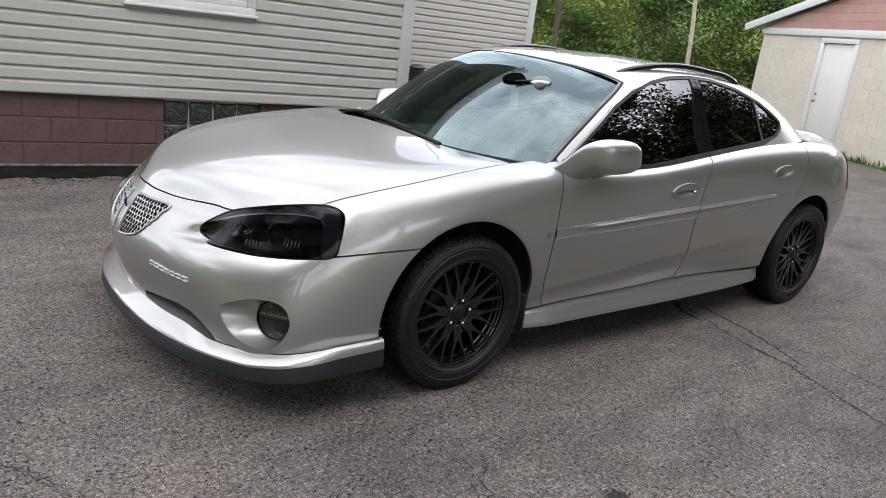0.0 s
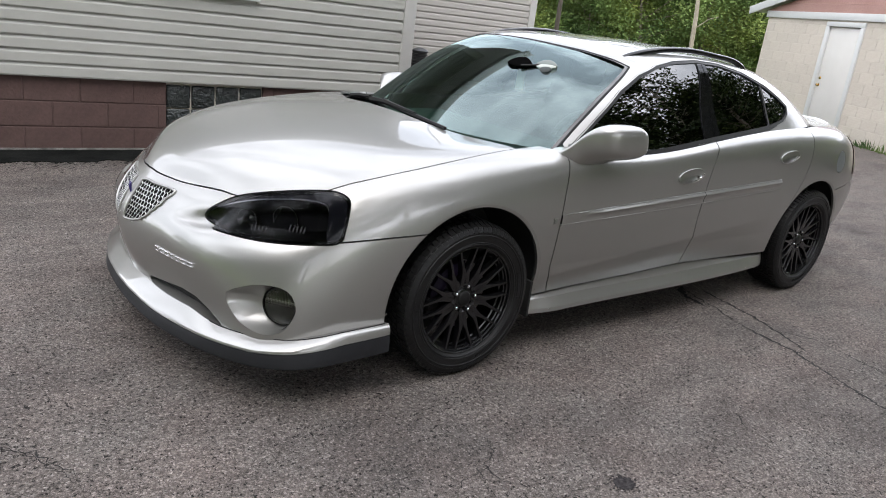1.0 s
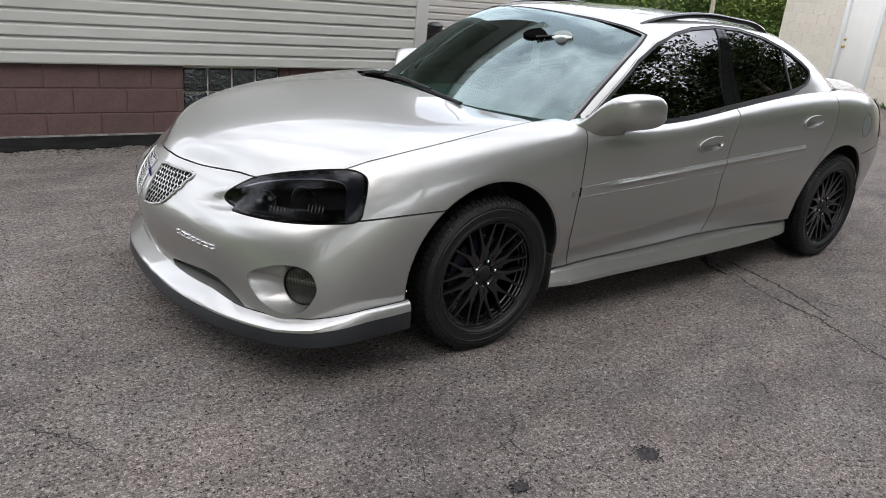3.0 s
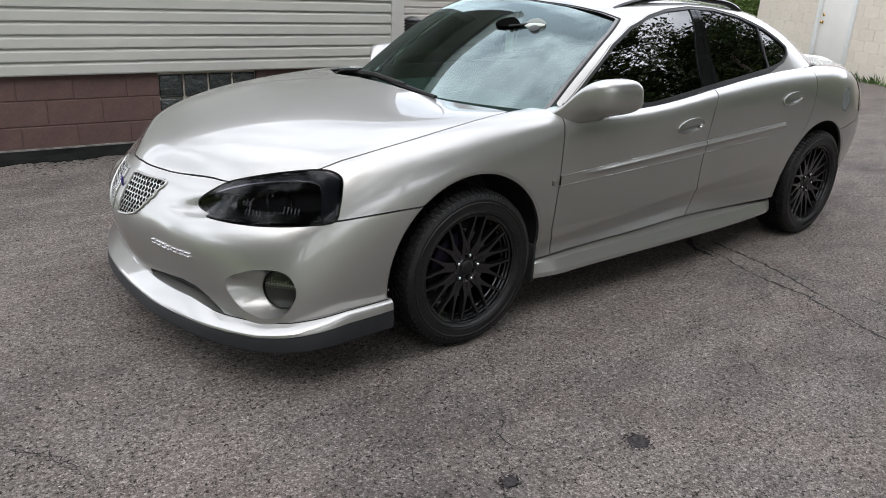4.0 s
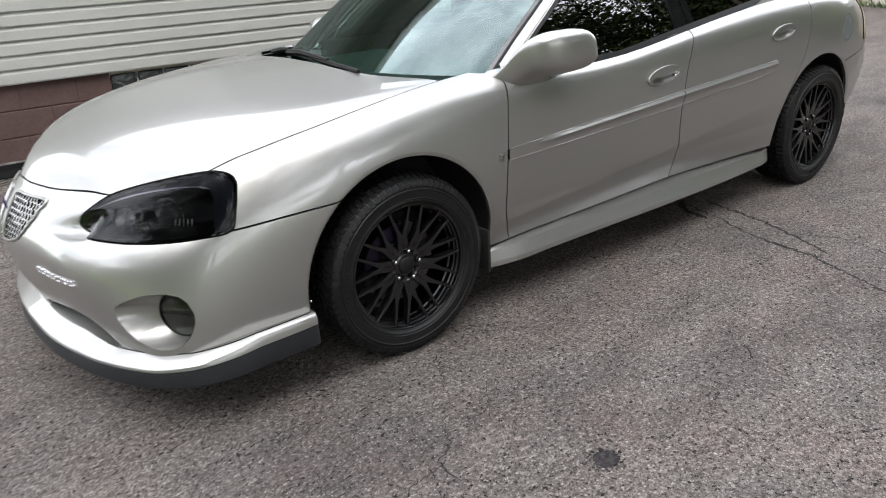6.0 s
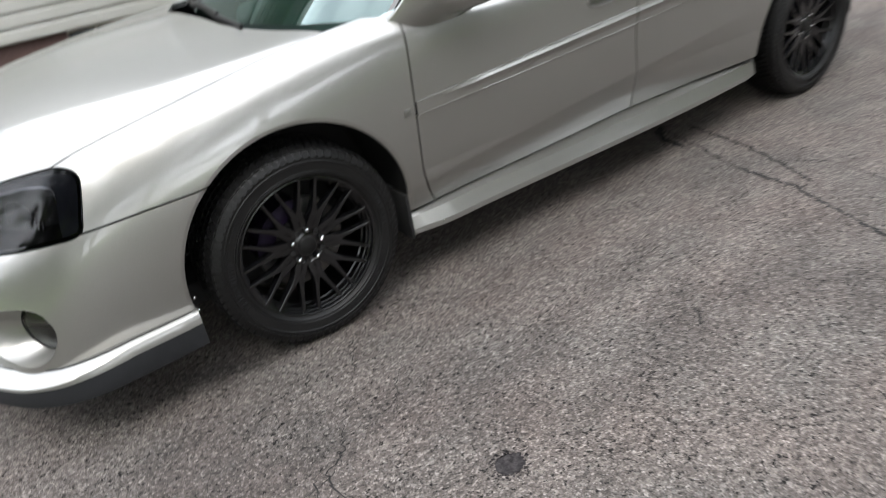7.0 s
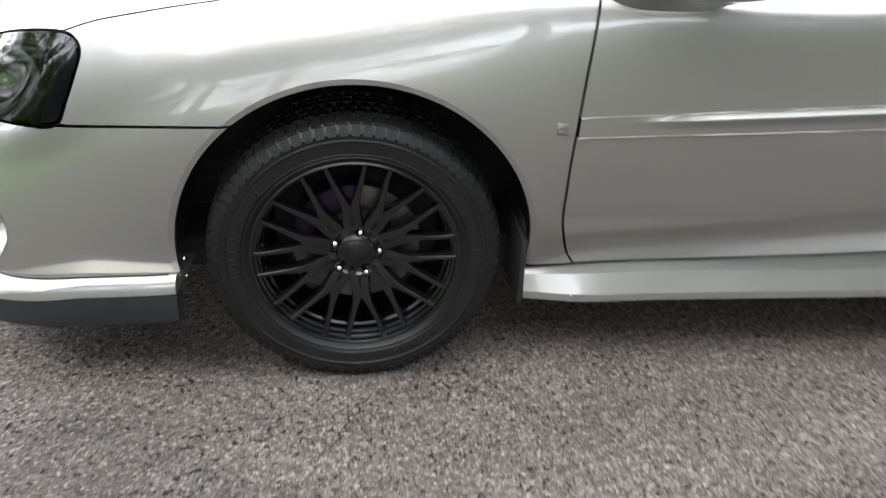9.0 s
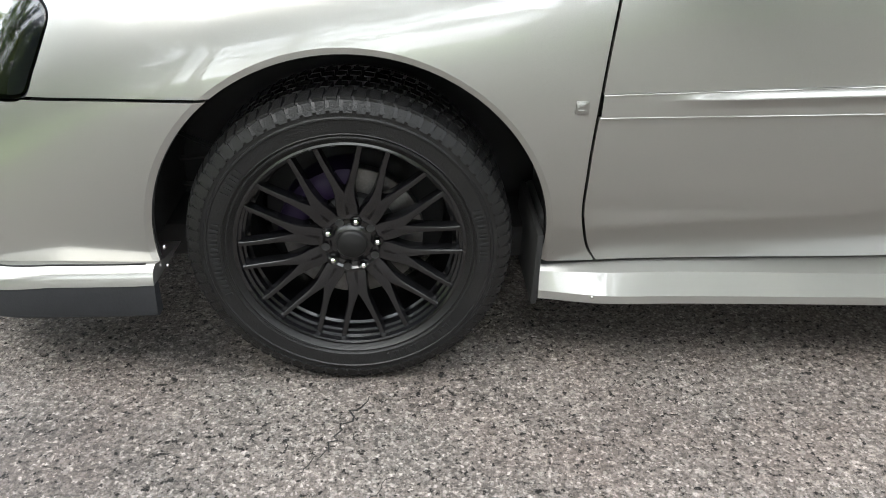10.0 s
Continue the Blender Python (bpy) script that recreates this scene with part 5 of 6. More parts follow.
# fog lamps in their bowls
FLUTE = glass_mat("fluted_glass", (0.86, 0.86, 0.82), 1.6)
# matt pale bowl: the reflector's brightness is put into its colour
BOWL = material("pale_lamp_bowl", (0.42, 0.43, 0.40), 0.45, 0.5)
BAR = material("bright_lamp_bar", (0.8, 0.8, 0.77), 0.4)
LOWERLENS = varied("dark_lower_lens", (0.15, 0.155, 0.15), (0.20, 0.205, 0.20), 30.0, 0.3, 0.1, 200.0)
for s in (-1, 1):
    fog = empty("fog_lamp", "clear fog lamp in a dished body-colour recess", "")
    fog.parent = car
    poly = FOG_OUT
    near = (body_skin[0][:, 0] < -.5) & (body_skin[0][:, 1] < 0)
    P, PN = body_skin[0][near], body_skin[1][near]
    pq, pz = lamp_q(P), P[:, 2]

    def at_skin(q, z):
        i = np.argsort((pq - q) ** 2 + (pz - z) ** 2)[:6]
        w = 1 / ((pq[i] - q) ** 2 + (pz[i] - z) ** 2 + 1e-6)
        return (P[i] * w[:, None]).sum(0) / w.sum(), (PN[i] * w[:, None]).sum(0) / w.sum()
    lq, lz, lr = .045, .386, .076
    rings = [[], [], [], []]
    for q, z in poly:
        a = math.atan2(z - lz, q - lq)
        p, n = at_skin(q, z)
        e, n2 = at_skin(lq + lr * math.cos(a), lz + lr * 1.0 * math.sin(a))
        c = at_skin(lq, lz)[0]
        far = np.array([c[0] + .616 * lr * math.cos(a), c[1] - .788 * lr * math.cos(a), lz + lr * math.sin(a)]) + np.array([.050, .038, -.004])
        rings[0].append(p + n * .0015)
        rings[1].append(p * .94 + far * .06 - n * .006)
        rings[2].append(p * .45 + far * .55 - n * .014)
        rings[3].append(far)
    V = [np.array([v[0], v[1] * (1 if s < 0 else -1), v[2]]) for r in rings for v in r]
    n = len(poly)
    F = [(r * n + i, r * n + (i + 1) % n, (r + 1) * n + (i + 1) % n, (r + 1) * n + i) for r in range(3) for i in range(n)]
    link_mesh("fog_bowl", V, F, PAINT, fog, smooth=True)
    c = at_skin(lq, lz)[0] + np.array([.050, .038, -.004])
    M = pose(c[0], c[1] if s < 0 else -c[1], c[2], 0, 0, -52 if s < 0 else 232)
    bm = bmesh.new()
    add_lathe(bm, [(lr * 1.02, -.004), (lr * 1.02, .008), (lr * .97, .012), (lr * .94, .008), (lr * .94, -.01)], 40)
    part("fog_ring", bm, BLACKTRIM, fog, smooth=50).matrix_basis = M
    bm = bmesh.new()
    add_lathe(bm, [(0, .022), (lr * .3, .0215), (lr * .6, .018), (lr * .85, .0105), (lr * .95, .004)], 40)
    part("fog_lens", bm, glass_mat("clear_lamp_glass", (0.82, 0.84, 0.82), 1.5), fog, smooth=60).matrix_basis = M
    bm = bmesh.new()
    add_lathe(bm, [(lr * .95, .0), (lr * .8, -.015), (lr * .4, -.035), (.014, -.04), (.012, -.018), (0, -.016)], 40)
    part("reflector", bm, BOWL, fog, smooth=60).matrix_basis = M
    for i in range(21):
        bm = bmesh.new()
        x = -.06 + i * .006
        h = math.sqrt(max(lr * lr * .82 - x * x, 0))
        add_box(bm, (x - .0015, -.014, .0), (x + .0015, -.010, h * .92), .0005, segments=1)
        part("lens_flute", bm, FLUTE, fog).matrix_basis = M
    # pale bar added to draw the bright line across the lens
    bm = bmesh.new()
    add_box(bm, (-lr * .84, -.008, .012), (lr * .84, -.004, .020), .001)
    part("bulb_bar", bm, BAR, fog, "pale bar added for the bright line across the lens").matrix_basis = M
    # grey half disc added to darken the lower half of the lens
    bm = bmesh.new()
    arc = [(lr * .92 * math.cos(math.pi * (1 + i / 20)), lr * .92 * math.sin(math.pi * (1 + i / 20))) for i in range(21)]
    face = bm.faces.new([bm.verts.new((x, -.002 + .10 * z, z)) for x, z in arc])
    bmesh.ops.solidify(bm, geom=[face], thickness=.002)
    part("lamp_shroud", bm, LOWERLENS, fog, "dark grey half disc added to darken the lens's lower half").matrix_basis = M

# kidney grilles: honeycomb mesh in a bright rim, with dark behind
GRILLEPAINT = material("silver_grille_plastic", (0.55, 0.55, 0.54), 0.3, 0.6)
front_pts = body_skin[0][(body_skin[0][:, 0] < -.8)]
front_n = body_skin[1][(body_skin[0][:, 0] < -.8)]


def nose_at(y, z, lift=0.0):
    d = (front_pts[:, 1] - y) ** 2 + (front_pts[:, 2] - z) ** 2
    i = np.argsort(d)[:5]
    w = 1 / (d[i] + 1e-6)
    n = (front_n[i] * w[:, None]).sum(0)
    return (front_pts[i] * w[:, None]).sum(0) / w.sum() + n / np.linalg.norm(n) * lift


for s in (-1, 1):
    grille = empty("grille", "silver honeycomb grille insert with a bright rim", "")
    grille.parent = car
    ring = [nose_at(s * u, v, .0015) for u, v in GRILLE_OUT]
    bm = bmesh.new()
    add_tube(bm, ring + ring[:1], .0055, 8, up=(1, 0, 0), caps=False)
    part("grille_rim", bm, PAINT, grille, smooth=60)
    bm = bmesh.new()
    back = [bm.verts.new(nose_at(s * u, v, -.03)) for u, v in GRILLE_OUT]
    bm.faces.new(back)
    bmesh.ops.triangulate(bm, faces=bm.faces)
    part("grille_backing", bm, DARK, grille)
    R = .0116
    bm, cells_bm = bmesh.new(), bmesh.new()
    cells = [(.02 + i * R * 1.732 + (j % 2) * R * .866, .52 + j * R * 1.5) for i in range(14) for j in range(11)]
    ok = GRILLE(np.array([c[0] for c in cells]), np.array([c[1] for c in cells]))
    for (cu, cv), inn in zip(cells, ok):
        if inn < -.003:
            continue
        hexo = [(cu + R * math.sin(math.pi / 3 * k), cv + R * math.cos(math.pi / 3 * k)) for k in range(6)]
        hexi = [(cu + R * .76 * math.sin(math.pi / 3 * k), cv + R * .76 * math.cos(math.pi / 3 * k)) for k in range(6)]
        c = nose_at(s * cu, cv)
        o = [bm.verts.new((c[0] + (v - cv) * .62 + (u - cu) * .2 - .004 + .006, s * u, v)) for u, v in hexo]
        i = [bm.verts.new((c[0] + (v - cv) * .62 + (u - cu) * .2 - .006 + .006, s * u, v)) for u, v in hexi]
        # cell walls and floors made dark to stand for shade in the holes
        d = [cells_bm.verts.new((c[0] + (v - cv) * .62 + (u - cu) * .2 + .0005, s * u, v)) for u, v in hexi]
        e = [cells_bm.verts.new((c[0] + (v - cv) * .62 + (u - cu) * .2 + .012, s * u, v)) for u, v in hexi]
        for k in range(6):
            m = (k + 1) % 6
            bm.faces.new((o[k], o[m], i[m], i[k]))
            cells_bm.faces.new((d[k], d[m], e[m], e[k]))
        cells_bm.faces.new(e)
    tagged(part("cell_wall", cells_bm, DARK, grille), kind="stuff")
    tagged(part("honeycomb", bm, GRILLEPAINT, grille), kind="stuff")

# raised badge letters as plain bars across the bumper
for i in range(7):
    y = -.280 - i * .0345
    p, q2 = nose_at(y, .474, .0025), nose_at(y - .024, .474, .0025)
    bm = bmesh.new()
    d = Vector(q2) - Vector(p)
    L = d.length
    for dz in (-.0068, .0068):
        add_box(bm, (0, -.003, dz - .0014), (L, .012, dz + .0014), .0006, segments=1)
    add_box(bm, (0, -.0035, -.0066), (.003, .012, .0066), .0006, segments=1)
    o = part("badge_bar", bm, CHROME, bumper_ob)
    a = math.atan2(d.y, d.x)
    o.matrix_basis = Matrix.Translation(p) @ Matrix.Rotation(a, 4, "Z")
p = nose_at(0, .632, .004)
bm = bmesh.new()
vs = [bm.verts.new(v) for v in ((-.004, -.017, .03), (-.004, .017, .03), (0, 0, -.045), (-.012, 0, .012))]
for f in ((0, 1, 3), (1, 2, 3), (2, 0, 3), (0, 2, 1)):
    bm.faces.new([vs[i] for i in f])
part("nose_emblem", bm, material("dark_blue_emblem", (0.05, 0.04, 0.16), 0.25, 0.4), bumper_ob, "dark blue pointed emblem").matrix_basis = Matrix.Translation(p)

# chin spoiler: silver upper lip, grey rubber edge below
lip_plan = [(0, -1.120), (.12, -1.117), (.336, -1.095), (.55, -1.038), (.68, -.982), (.79, -.912), (.86, -.845), (.905, -.775), (.933, -.66), (.932, -.48), (.926, -.398)]
dense = []
pl = np.array(lip_plan)
for i in range(len(pl) - 1):
    a, b, c, d = pl[max(i - 1, 0)] * (1, 1) if i else np.array([-pl[1][0], pl[1][1]]), pl[i], pl[i + 1], pl[min(i + 2, len(pl) - 1)]
    for k in range(6):
        t = k / 6
        dense.append(0.5 * (2 * b + (c - a) * t + (2 * a - 5 * b + 4 * c - d) * t * t + (3 * b - a - 3 * c + d) * t**3))
dense.append(pl[-1])
dense = np.array(dense)
plan = np.concatenate([np.stack([dense[::-1, 1], -dense[::-1, 0]], 1), np.stack([dense[1:, 1], dense[1:, 0]], 1)])
tang = np.gradient(plan, axis=0)
outw = np.stack([-np.abs(tang[:, 1]), np.sign(plan[:, 1]) * np.abs(tang[:, 0])], 1)
outw /= np.linalg.norm(outw, axis=1)[:, None]


def loft(name, rings, mat, parent, label="", closed=False, smooth=40):
    bm = bmesh.new()
    rows = [[bm.verts.new(v) for v in r] for r in rings]
    for a, b in zip(rows, rows[1:] + (rows[:1] if closed else [])):
        for i in range(len(a) - 1):
            bm.faces.new((a[i], a[i + 1], b[i + 1], b[i]))
    if closed:
        bm.faces.new([r[0] for r in rows])
        bm.faces.new([r[-1] for r in rows][::-1])
    return part(name, bm, mat, parent, label, smooth)


side_t = np.clip((plan[:, 0] + .9) / .3, 0, 1)


def ring(off, z):
    return [(p[0] + o[0] * (off(t) if callable(off) else off), p[1] + o[1] * (off(t) if callable(off) else off), z(t) if callable(z) else z) for p, o, t in zip(plan, outw, side_t)]
zt = lambda t: .270 + .036 * t
zo = lambda t: .2445 + .0405 * t
zb = lambda t: .232 + .036 * t
body_off = lambda t: -.052 + .031 * t
rise = .024 * np.clip((.66 - np.abs(plan[:, 1])) / .16, 0, 1) ** 1.5
inn = [(p[0] + o[0] * body_off(t), p[1] + o[1] * body_off(t), zt(t) + h) for p, o, t, h in zip(plan, outw, side_t, rise)]
inn2 = [(p[0] + o[0] * (body_off(t) - .08 + .04 * t), p[1] + o[1] * (body_off(t) - .08 + .04 * t), zt(t) - .012 + 2.2 * h) for p, o, t, h in zip(plan, outw, side_t, rise)]
inn3 = [(p[0] + o[0] * -.034, p[1] + o[1] * -.034, .262 + .030 * t + .7 * h) if h > 0 else (p[0] + o[0] * body_off(t) * .65, p[1] + o[1] * body_off(t) * .65, .2625 + .0407 * t) for p, o, t, h in zip(plan, outw, side_t, rise)]
loft("lip_spoiler", [inn2, inn, inn3, [(x, y, z + .40 * h) for (x, y, z), h in zip(ring(lambda t: -.018 + .010 * t, lambda t: .2545 + .0455 * t), rise)], [(x, y, z + .12 * h) for (x, y, z), h in zip(ring(lambda t: -.005 + .002 * t, lambda t: .248 + .046 * t), rise)], ring(0, zo), ring(.002, lambda t: .237 + .031 * t), ring(-.003, zb), ring(-.03, zb), ring(-.16, lambda t: .245 + .036 * t)], PAINT, car, "silver lip spoiler under the bumper", True, 24)
for s in (-1, 1):
    # dark seam where the bumper meets the lip
    seam = [(x, y, z + .0012) for x, y, z in inn if s * y > .58 and x < -.41]
    bm = bmesh.new()
    add_tube(bm, seam, .0017, 5)
    part("lip_seam", bm, BLACKTRIM, car, smooth=60)
gt = lambda t: .232 + .036 * t
loft("rubber_lip", [ring(-.02, gt), ring(-.001, gt), ring(.004, lambda t: .218 + .03 * t), ring(.006, lambda t: .186 + .014 * t), ring(.001, lambda t: .180 + .014 * t), ring(-.02, lambda t: .184 + .014 * t)], LIPGREY, car, "dark grey rubber edge under the lip spoiler", True, 38)
for s in (-1, 1):
    for z in (.30, .345):
        bm = bmesh.new()
        bmesh.ops.create_icosphere(bm, subdivisions=2, radius=.005)
        part("bumper_bolt", bm, CHROME, bumper_ob, smooth=60).location = (-.385, s * .868, z - .02)
box("intake_void", (-.86, -.5, .2), (-.84, .5, .40), DARK, car, bevel=0)

# side sills
BADGE = material("satin_badge_metal", (0.30, 0.30, 0.285), 0.35, 0.9)
for s in (-1, 1):
    xs = [.404, .415, .43, .45, .47, .50, .53, .56, .6, .65] + [.7 + .05 * i for i in range(32)] + [2.28, 2.3, 2.33, 2.36, 2.38, 2.40]
    def sec(f):
        return [(x, s * f(x)[0], f(x)[1]) for x in xs]
    flare = spline([(.404, .0), (.43, .004), (.47, .012), (.53, .022), (.7, .024), (2.25, .024), (2.33, .018), (2.40, .0)])
    ztop = spline([(.404, .274), (.53, .280), (1.16, .285), (1.6, .291), (2.4, .291)])
    zlow = spline([(.404, .195), (1.18, .200), (2.4, .206)])
    loft("side_sill", [sec(lambda x: (.80, ztop(x) + .004)), sec(lambda x: (.842, ztop(x) - .002)), sec(lambda x: (.856 + flare(x) * .68, ztop(x) - .012)), sec(lambda x: (.867 + flare(x), zlow(x) + .024)),
                       sec(lambda x: (.868 + flare(x), zlow(x) + .005)), sec(lambda x: (.862 + flare(x), zlow(x))), sec(lambda x: (.78, zlow(x) + .006))], PAINT, car, "silver side skirt below the doors", True, 9)
    box("mud_shield", (.388, min(s * .60, s * .872), .185), (.402, max(s * .60, s * .872), .36), DARK, car, bevel=.004)
    for x in (.52, 1.3, 2.18):
        bm = bmesh.new()
        add_lathe(bm, [(0, .002), (.0028, .0015), (.0038, 0), (.0038, -.004)], 12)
        part("sill_screw", bm, CHROME, car, smooth=50).matrix_basis = pose(x, s * (.866 + float(flare(x))), float(zlow(x)) + .018, 0, 0, 0 if s < 0 else 180)
    # fender badge
    bm = bmesh.new()
    add_box(bm, (-.0125, -.002, -.0125), (.0125, .002, .0125), .0012)
    add_box(bm, (-.008, -.0035, .001), (.008, -.001, .008), .0006)
    add_box(bm, (-.008, -.0035, -.008), (.008, -.001, -.003), .0006)
    part("fender_badge", bm, BADGE, fenders[0 if s < 0 else 1], smooth=30).matrix_basis = pose(.437, s * .911, .652, 0, 0, 0 if s < 0 else 180)

# ---- cabin ----
DLO = [(.60, .925), (.640, .955), (.800, 1.078), (.965, 1.199), (1.11, 1.280), (1.262, 1.330), (1.418, 1.358), (1.629, 1.373), (1.845, 1.367), (2.07, 1.334),
       (2.297, 1.270), (2.438, 1.209), (2.515, 1.162), (2.495, 1.115), (2.42, 1.075), (2.232, 1.034), (1.939, 1.005), (1.638, .974), (1.318, .936), (1.153, .917), (.9, .90), (.7, .90)]
dlo = inside(DLO)
belt = line([(.6, .930), (1.153, .943), (1.318, .960), (1.638, .996), (1.939, 1.028), (2.232, 1.059), (2.45, 1.096), (2.6, 1.135)])
xb1, xs_, xb2 = line([(.984, 1.571), (1.352, 1.629)]), line([(.99, 1.669), (1.352, 1.672)]), line([(.99, 1.722), (1.334, 1.707)])
ws_edge = spline([(.85, .735), (.921, .727), (1.004, .714), (1.158, .682), (1.282, .633), (1.302, .622), (1.36, .58)])
ws_top = spline([(0, .905), (.175, .917), (.326, .945), (.478, 1.015), (.55, 1.064), (.62, 1.105), (.7, 1.16)])
side, shell = gap_cut(cabin_skin, lambda V: np.minimum(dlo(V[:, 0], V[:, 2]), AY(V) - .45), .001)
windshield, shell = gap_cut(shell, lambda V: np.minimum(ws_edge(V[:, 2]) - AY(V), ws_top(AY(V)) - V[:, 0]), .001)
rear_glass, shell = cut(shell, lambda V: np.minimum(spline([(1.0, .60), (1.15, .55), (1.25, .49), (1.33, .42), (1.36, .40)])(V[:, 2]) - AY(V), V[:, 0] - 2.60))
shell = cut(shell, lambda V: .60 - V[:, 0])[1]
panel("roof", shell, PAINT, car, turn=.008)
frit, glass = cut(windshield, lambda V: .015 - np.minimum(ws_edge(V[:, 2]) - AY(V), ws_top(AY(V)) - V[:, 0]))
flat = glass[1] * np.array([.72, .25, 1.0])
glass = (glass[0], flat / np.linalg.norm(flat, axis=1)[:, None], glass[2])
o = panel("windshield", glass, WINDSHIELD, car, "green-tinted windshield with sky reflections", turn=0)
rimw = cut(frit, lambda V: .006 - np.minimum(ws_edge(V[:, 2]) - AY(V), ws_top(AY(V)) - V[:, 0]))
panel("windshield_seal", rimw[0], BLACKTRIM, o, turn=.006, lift=.002)
panel("windshield_border", rimw[1], LENSBLACK, o, turn=0)
panel("rear_window", rear_glass, TINTED, car, turn=0)

trim, glassy = cut(side, lambda V: np.maximum(.016 - dlo(V[:, 0], V[:, 2]), belt(V[:, 0]) - V[:, 2]))
pair("window_surround", trim, BLACKTRIM, car, "black rubber window surround", turn=.004, lift=.004)
chrome, _ = cut(trim, lambda V: np.minimum(.0045 - dlo(V[:, 0], V[:, 2]), V[:, 2] - belt(V[:, 0]) + .02))
pair("bright_moulding", chrome, PAINT, car, turn=.003, lift=.0065)
def calm(M):
    """A side pane curved from sill to roof and nearly straight along the car."""
    V, N, F = M
    N = N.copy()
    for side_of in (V[:, 1] < 0, V[:, 1] > 0):
        if side_of.any():
            n, c = N[side_of].mean(0), V[side_of].mean(0)
            up = np.cross(n, (1, 0, 0)) * (-1 if n[1] > 0 else 1)
            N[side_of] = n + np.outer((V[side_of, 2] - c[2]) / 1.7, up) + np.outer((V[side_of, 0] - c[0]) * .10, (1, 0, 0))
    return V, N / np.linalg.norm(N, axis=1)[:, None], F


front_glass, rest = cut(glassy, lambda V: xb1(V[:, 2]) - V[:, 0])
pillar_a, rest = gap_cut(rest, lambda V: xs_(V[:, 2]) - V[:, 0], .003)
pillar_b, rest = cut(rest, lambda V: xb2(V[:, 2]) - V[:, 0])
rear_side, rest = cut(rest, lambda V: 2.228 - V[:, 0])
divider, quarter = cut(rest, lambda V: 2.248 - V[:, 0])
front_glass, rear_side, quarter = calm(front_glass), calm(rear_side), calm(quarter)
sail, front_glass = cut(front_glass, lambda V: .735 + .25 * (V[:, 2] - 1.0) - V[:, 0])
for nm, M, mt, lift in (("front_window", front_glass, TINTED, -.004), ("pillar_cover", pillar_a, GLOSSBLACK, .002), ("pillar_cover", pillar_b, GLOSSBLACK, .002),
                        ("rear_side_window", rear_side, TINTED, -.004), ("window_divider", divider, BLACKTRIM, .002), ("quarter_window", quarter, TINTED, -.004), ("mirror_sail", sail, BLACKTRIM, .002)):
    pair(nm, M, mt, car, turn=.004 if lift > 0 else 0, lift=lift)

# black cowl under the wipers
V, N, F = deck_drop
panel("cowl", (V - np.array([0, 0, .028]), N, F), BLACKTRIM, car, "black plastic cowl below the windshield")

# roof rails, glossy dark, along both roof edges
for s in (-1, 1):
    top = spline([(1.085, 1.335), (1.175, 1.366), (1.394, 1.408), (1.637, 1.424), (1.912, 1.412), (2.156, 1.386), (2.26, 1.352)])
    pts = [(1.085 + 1.175 * i / 24, s * (.535 + .01 * math.sin(math.pi * i / 24)), float(top(1.085 + 1.175 * i / 24)) - .008) for i in range(25)]
    bm = bmesh.new()
    add_tube(bm, pts, [.008] + [.019] * 23 + [.008], 8, flat=.8)
    part("roof_rail", bm, GLOSSBLACK, car, "glossy dark roof rail", smooth=60)

# door mirrors: a boxy rounded housing on a foot that grows from the door
def bent(t, e):
    c = math.cos(t)
    return math.copysign(abs(c) ** e, c)


for s in (-1, 1):
    back, drop = (0, 0) if s < 0 else (.13, .035)
    keys = [(.79, .455, .690, .858, .955), (.84, .470, .695, .866, .962), (.87, .492, .716, .880, .995), (.905, .522, .768, .903, 1.050), (.945, .548, .805, .922, 1.082),
            (.99, .573, .822, .936, 1.088), (1.015, .602, .822, .949, 1.081), (1.028, .634, .812, .964, 1.066), (1.034, .67, .79, .985, 1.045)]
    curves = [spline([(k[0], k[i]) for k in keys]) for i in range(1, 5)]
    bm = bmesh.new()
    rows = []
    for y in [.79 + .20 * i / 22 for i in range(22)] + [.99, 1.002, 1.011, 1.018, 1.024, 1.029, 1.032, 1.034]:
        x0, x1, z0, z1 = (float(c(y)) for c in curves)
        rows.append([bm.verts.new(((x0 + x1) / 2 + (x1 - x0) / 2 * bent(a, .62) - .012 * bent(a - math.pi / 2, .6) + back, s * y, (z0 + z1) / 2 + (z1 - z0) / 2 * bent(a - math.pi / 2, .58) - drop)) for a in (2 * math.pi * k / 40 for k in range(40))])
    for p, q in zip(rows, rows[1:]):
        for k in range(40):
            bm.faces.new((p[k], p[(k + 1) % 40], q[(k + 1) % 40], q[k]))
    bm.faces.new(rows[-1])
    mir = part("door_mirror", bm, PAINT, car, "silver door mirror housing", 75)
    bm = bmesh.new()
    ell = [bm.verts.new((.826 + back, s * (.965 + .045 * math.cos(a)), 1.01 - drop + .055 * math.sin(a))) for a in (2 * math.pi * k / 28 for k in range(28))]
    bm.faces.new(ell)
    part("mirror_glass", bm, material("mirror_glass", (0.8, 0.8, 0.8), 0.02, 1.0) if s < 0 else bpy.data.materials["mirror_glass"], mir)
    # dark gasket under the foot
    bm = bmesh.new()
    add_tube(bm, [(.455 + back, s * .868, .872 - drop), (.56 + back, s * .872, .868 - drop), (.67 + back, s * .872, .877 - drop)], [.003, .005, .003], 6)
    part("mirror_gasket", bm, BLACKTRIM, mir, smooth=60)

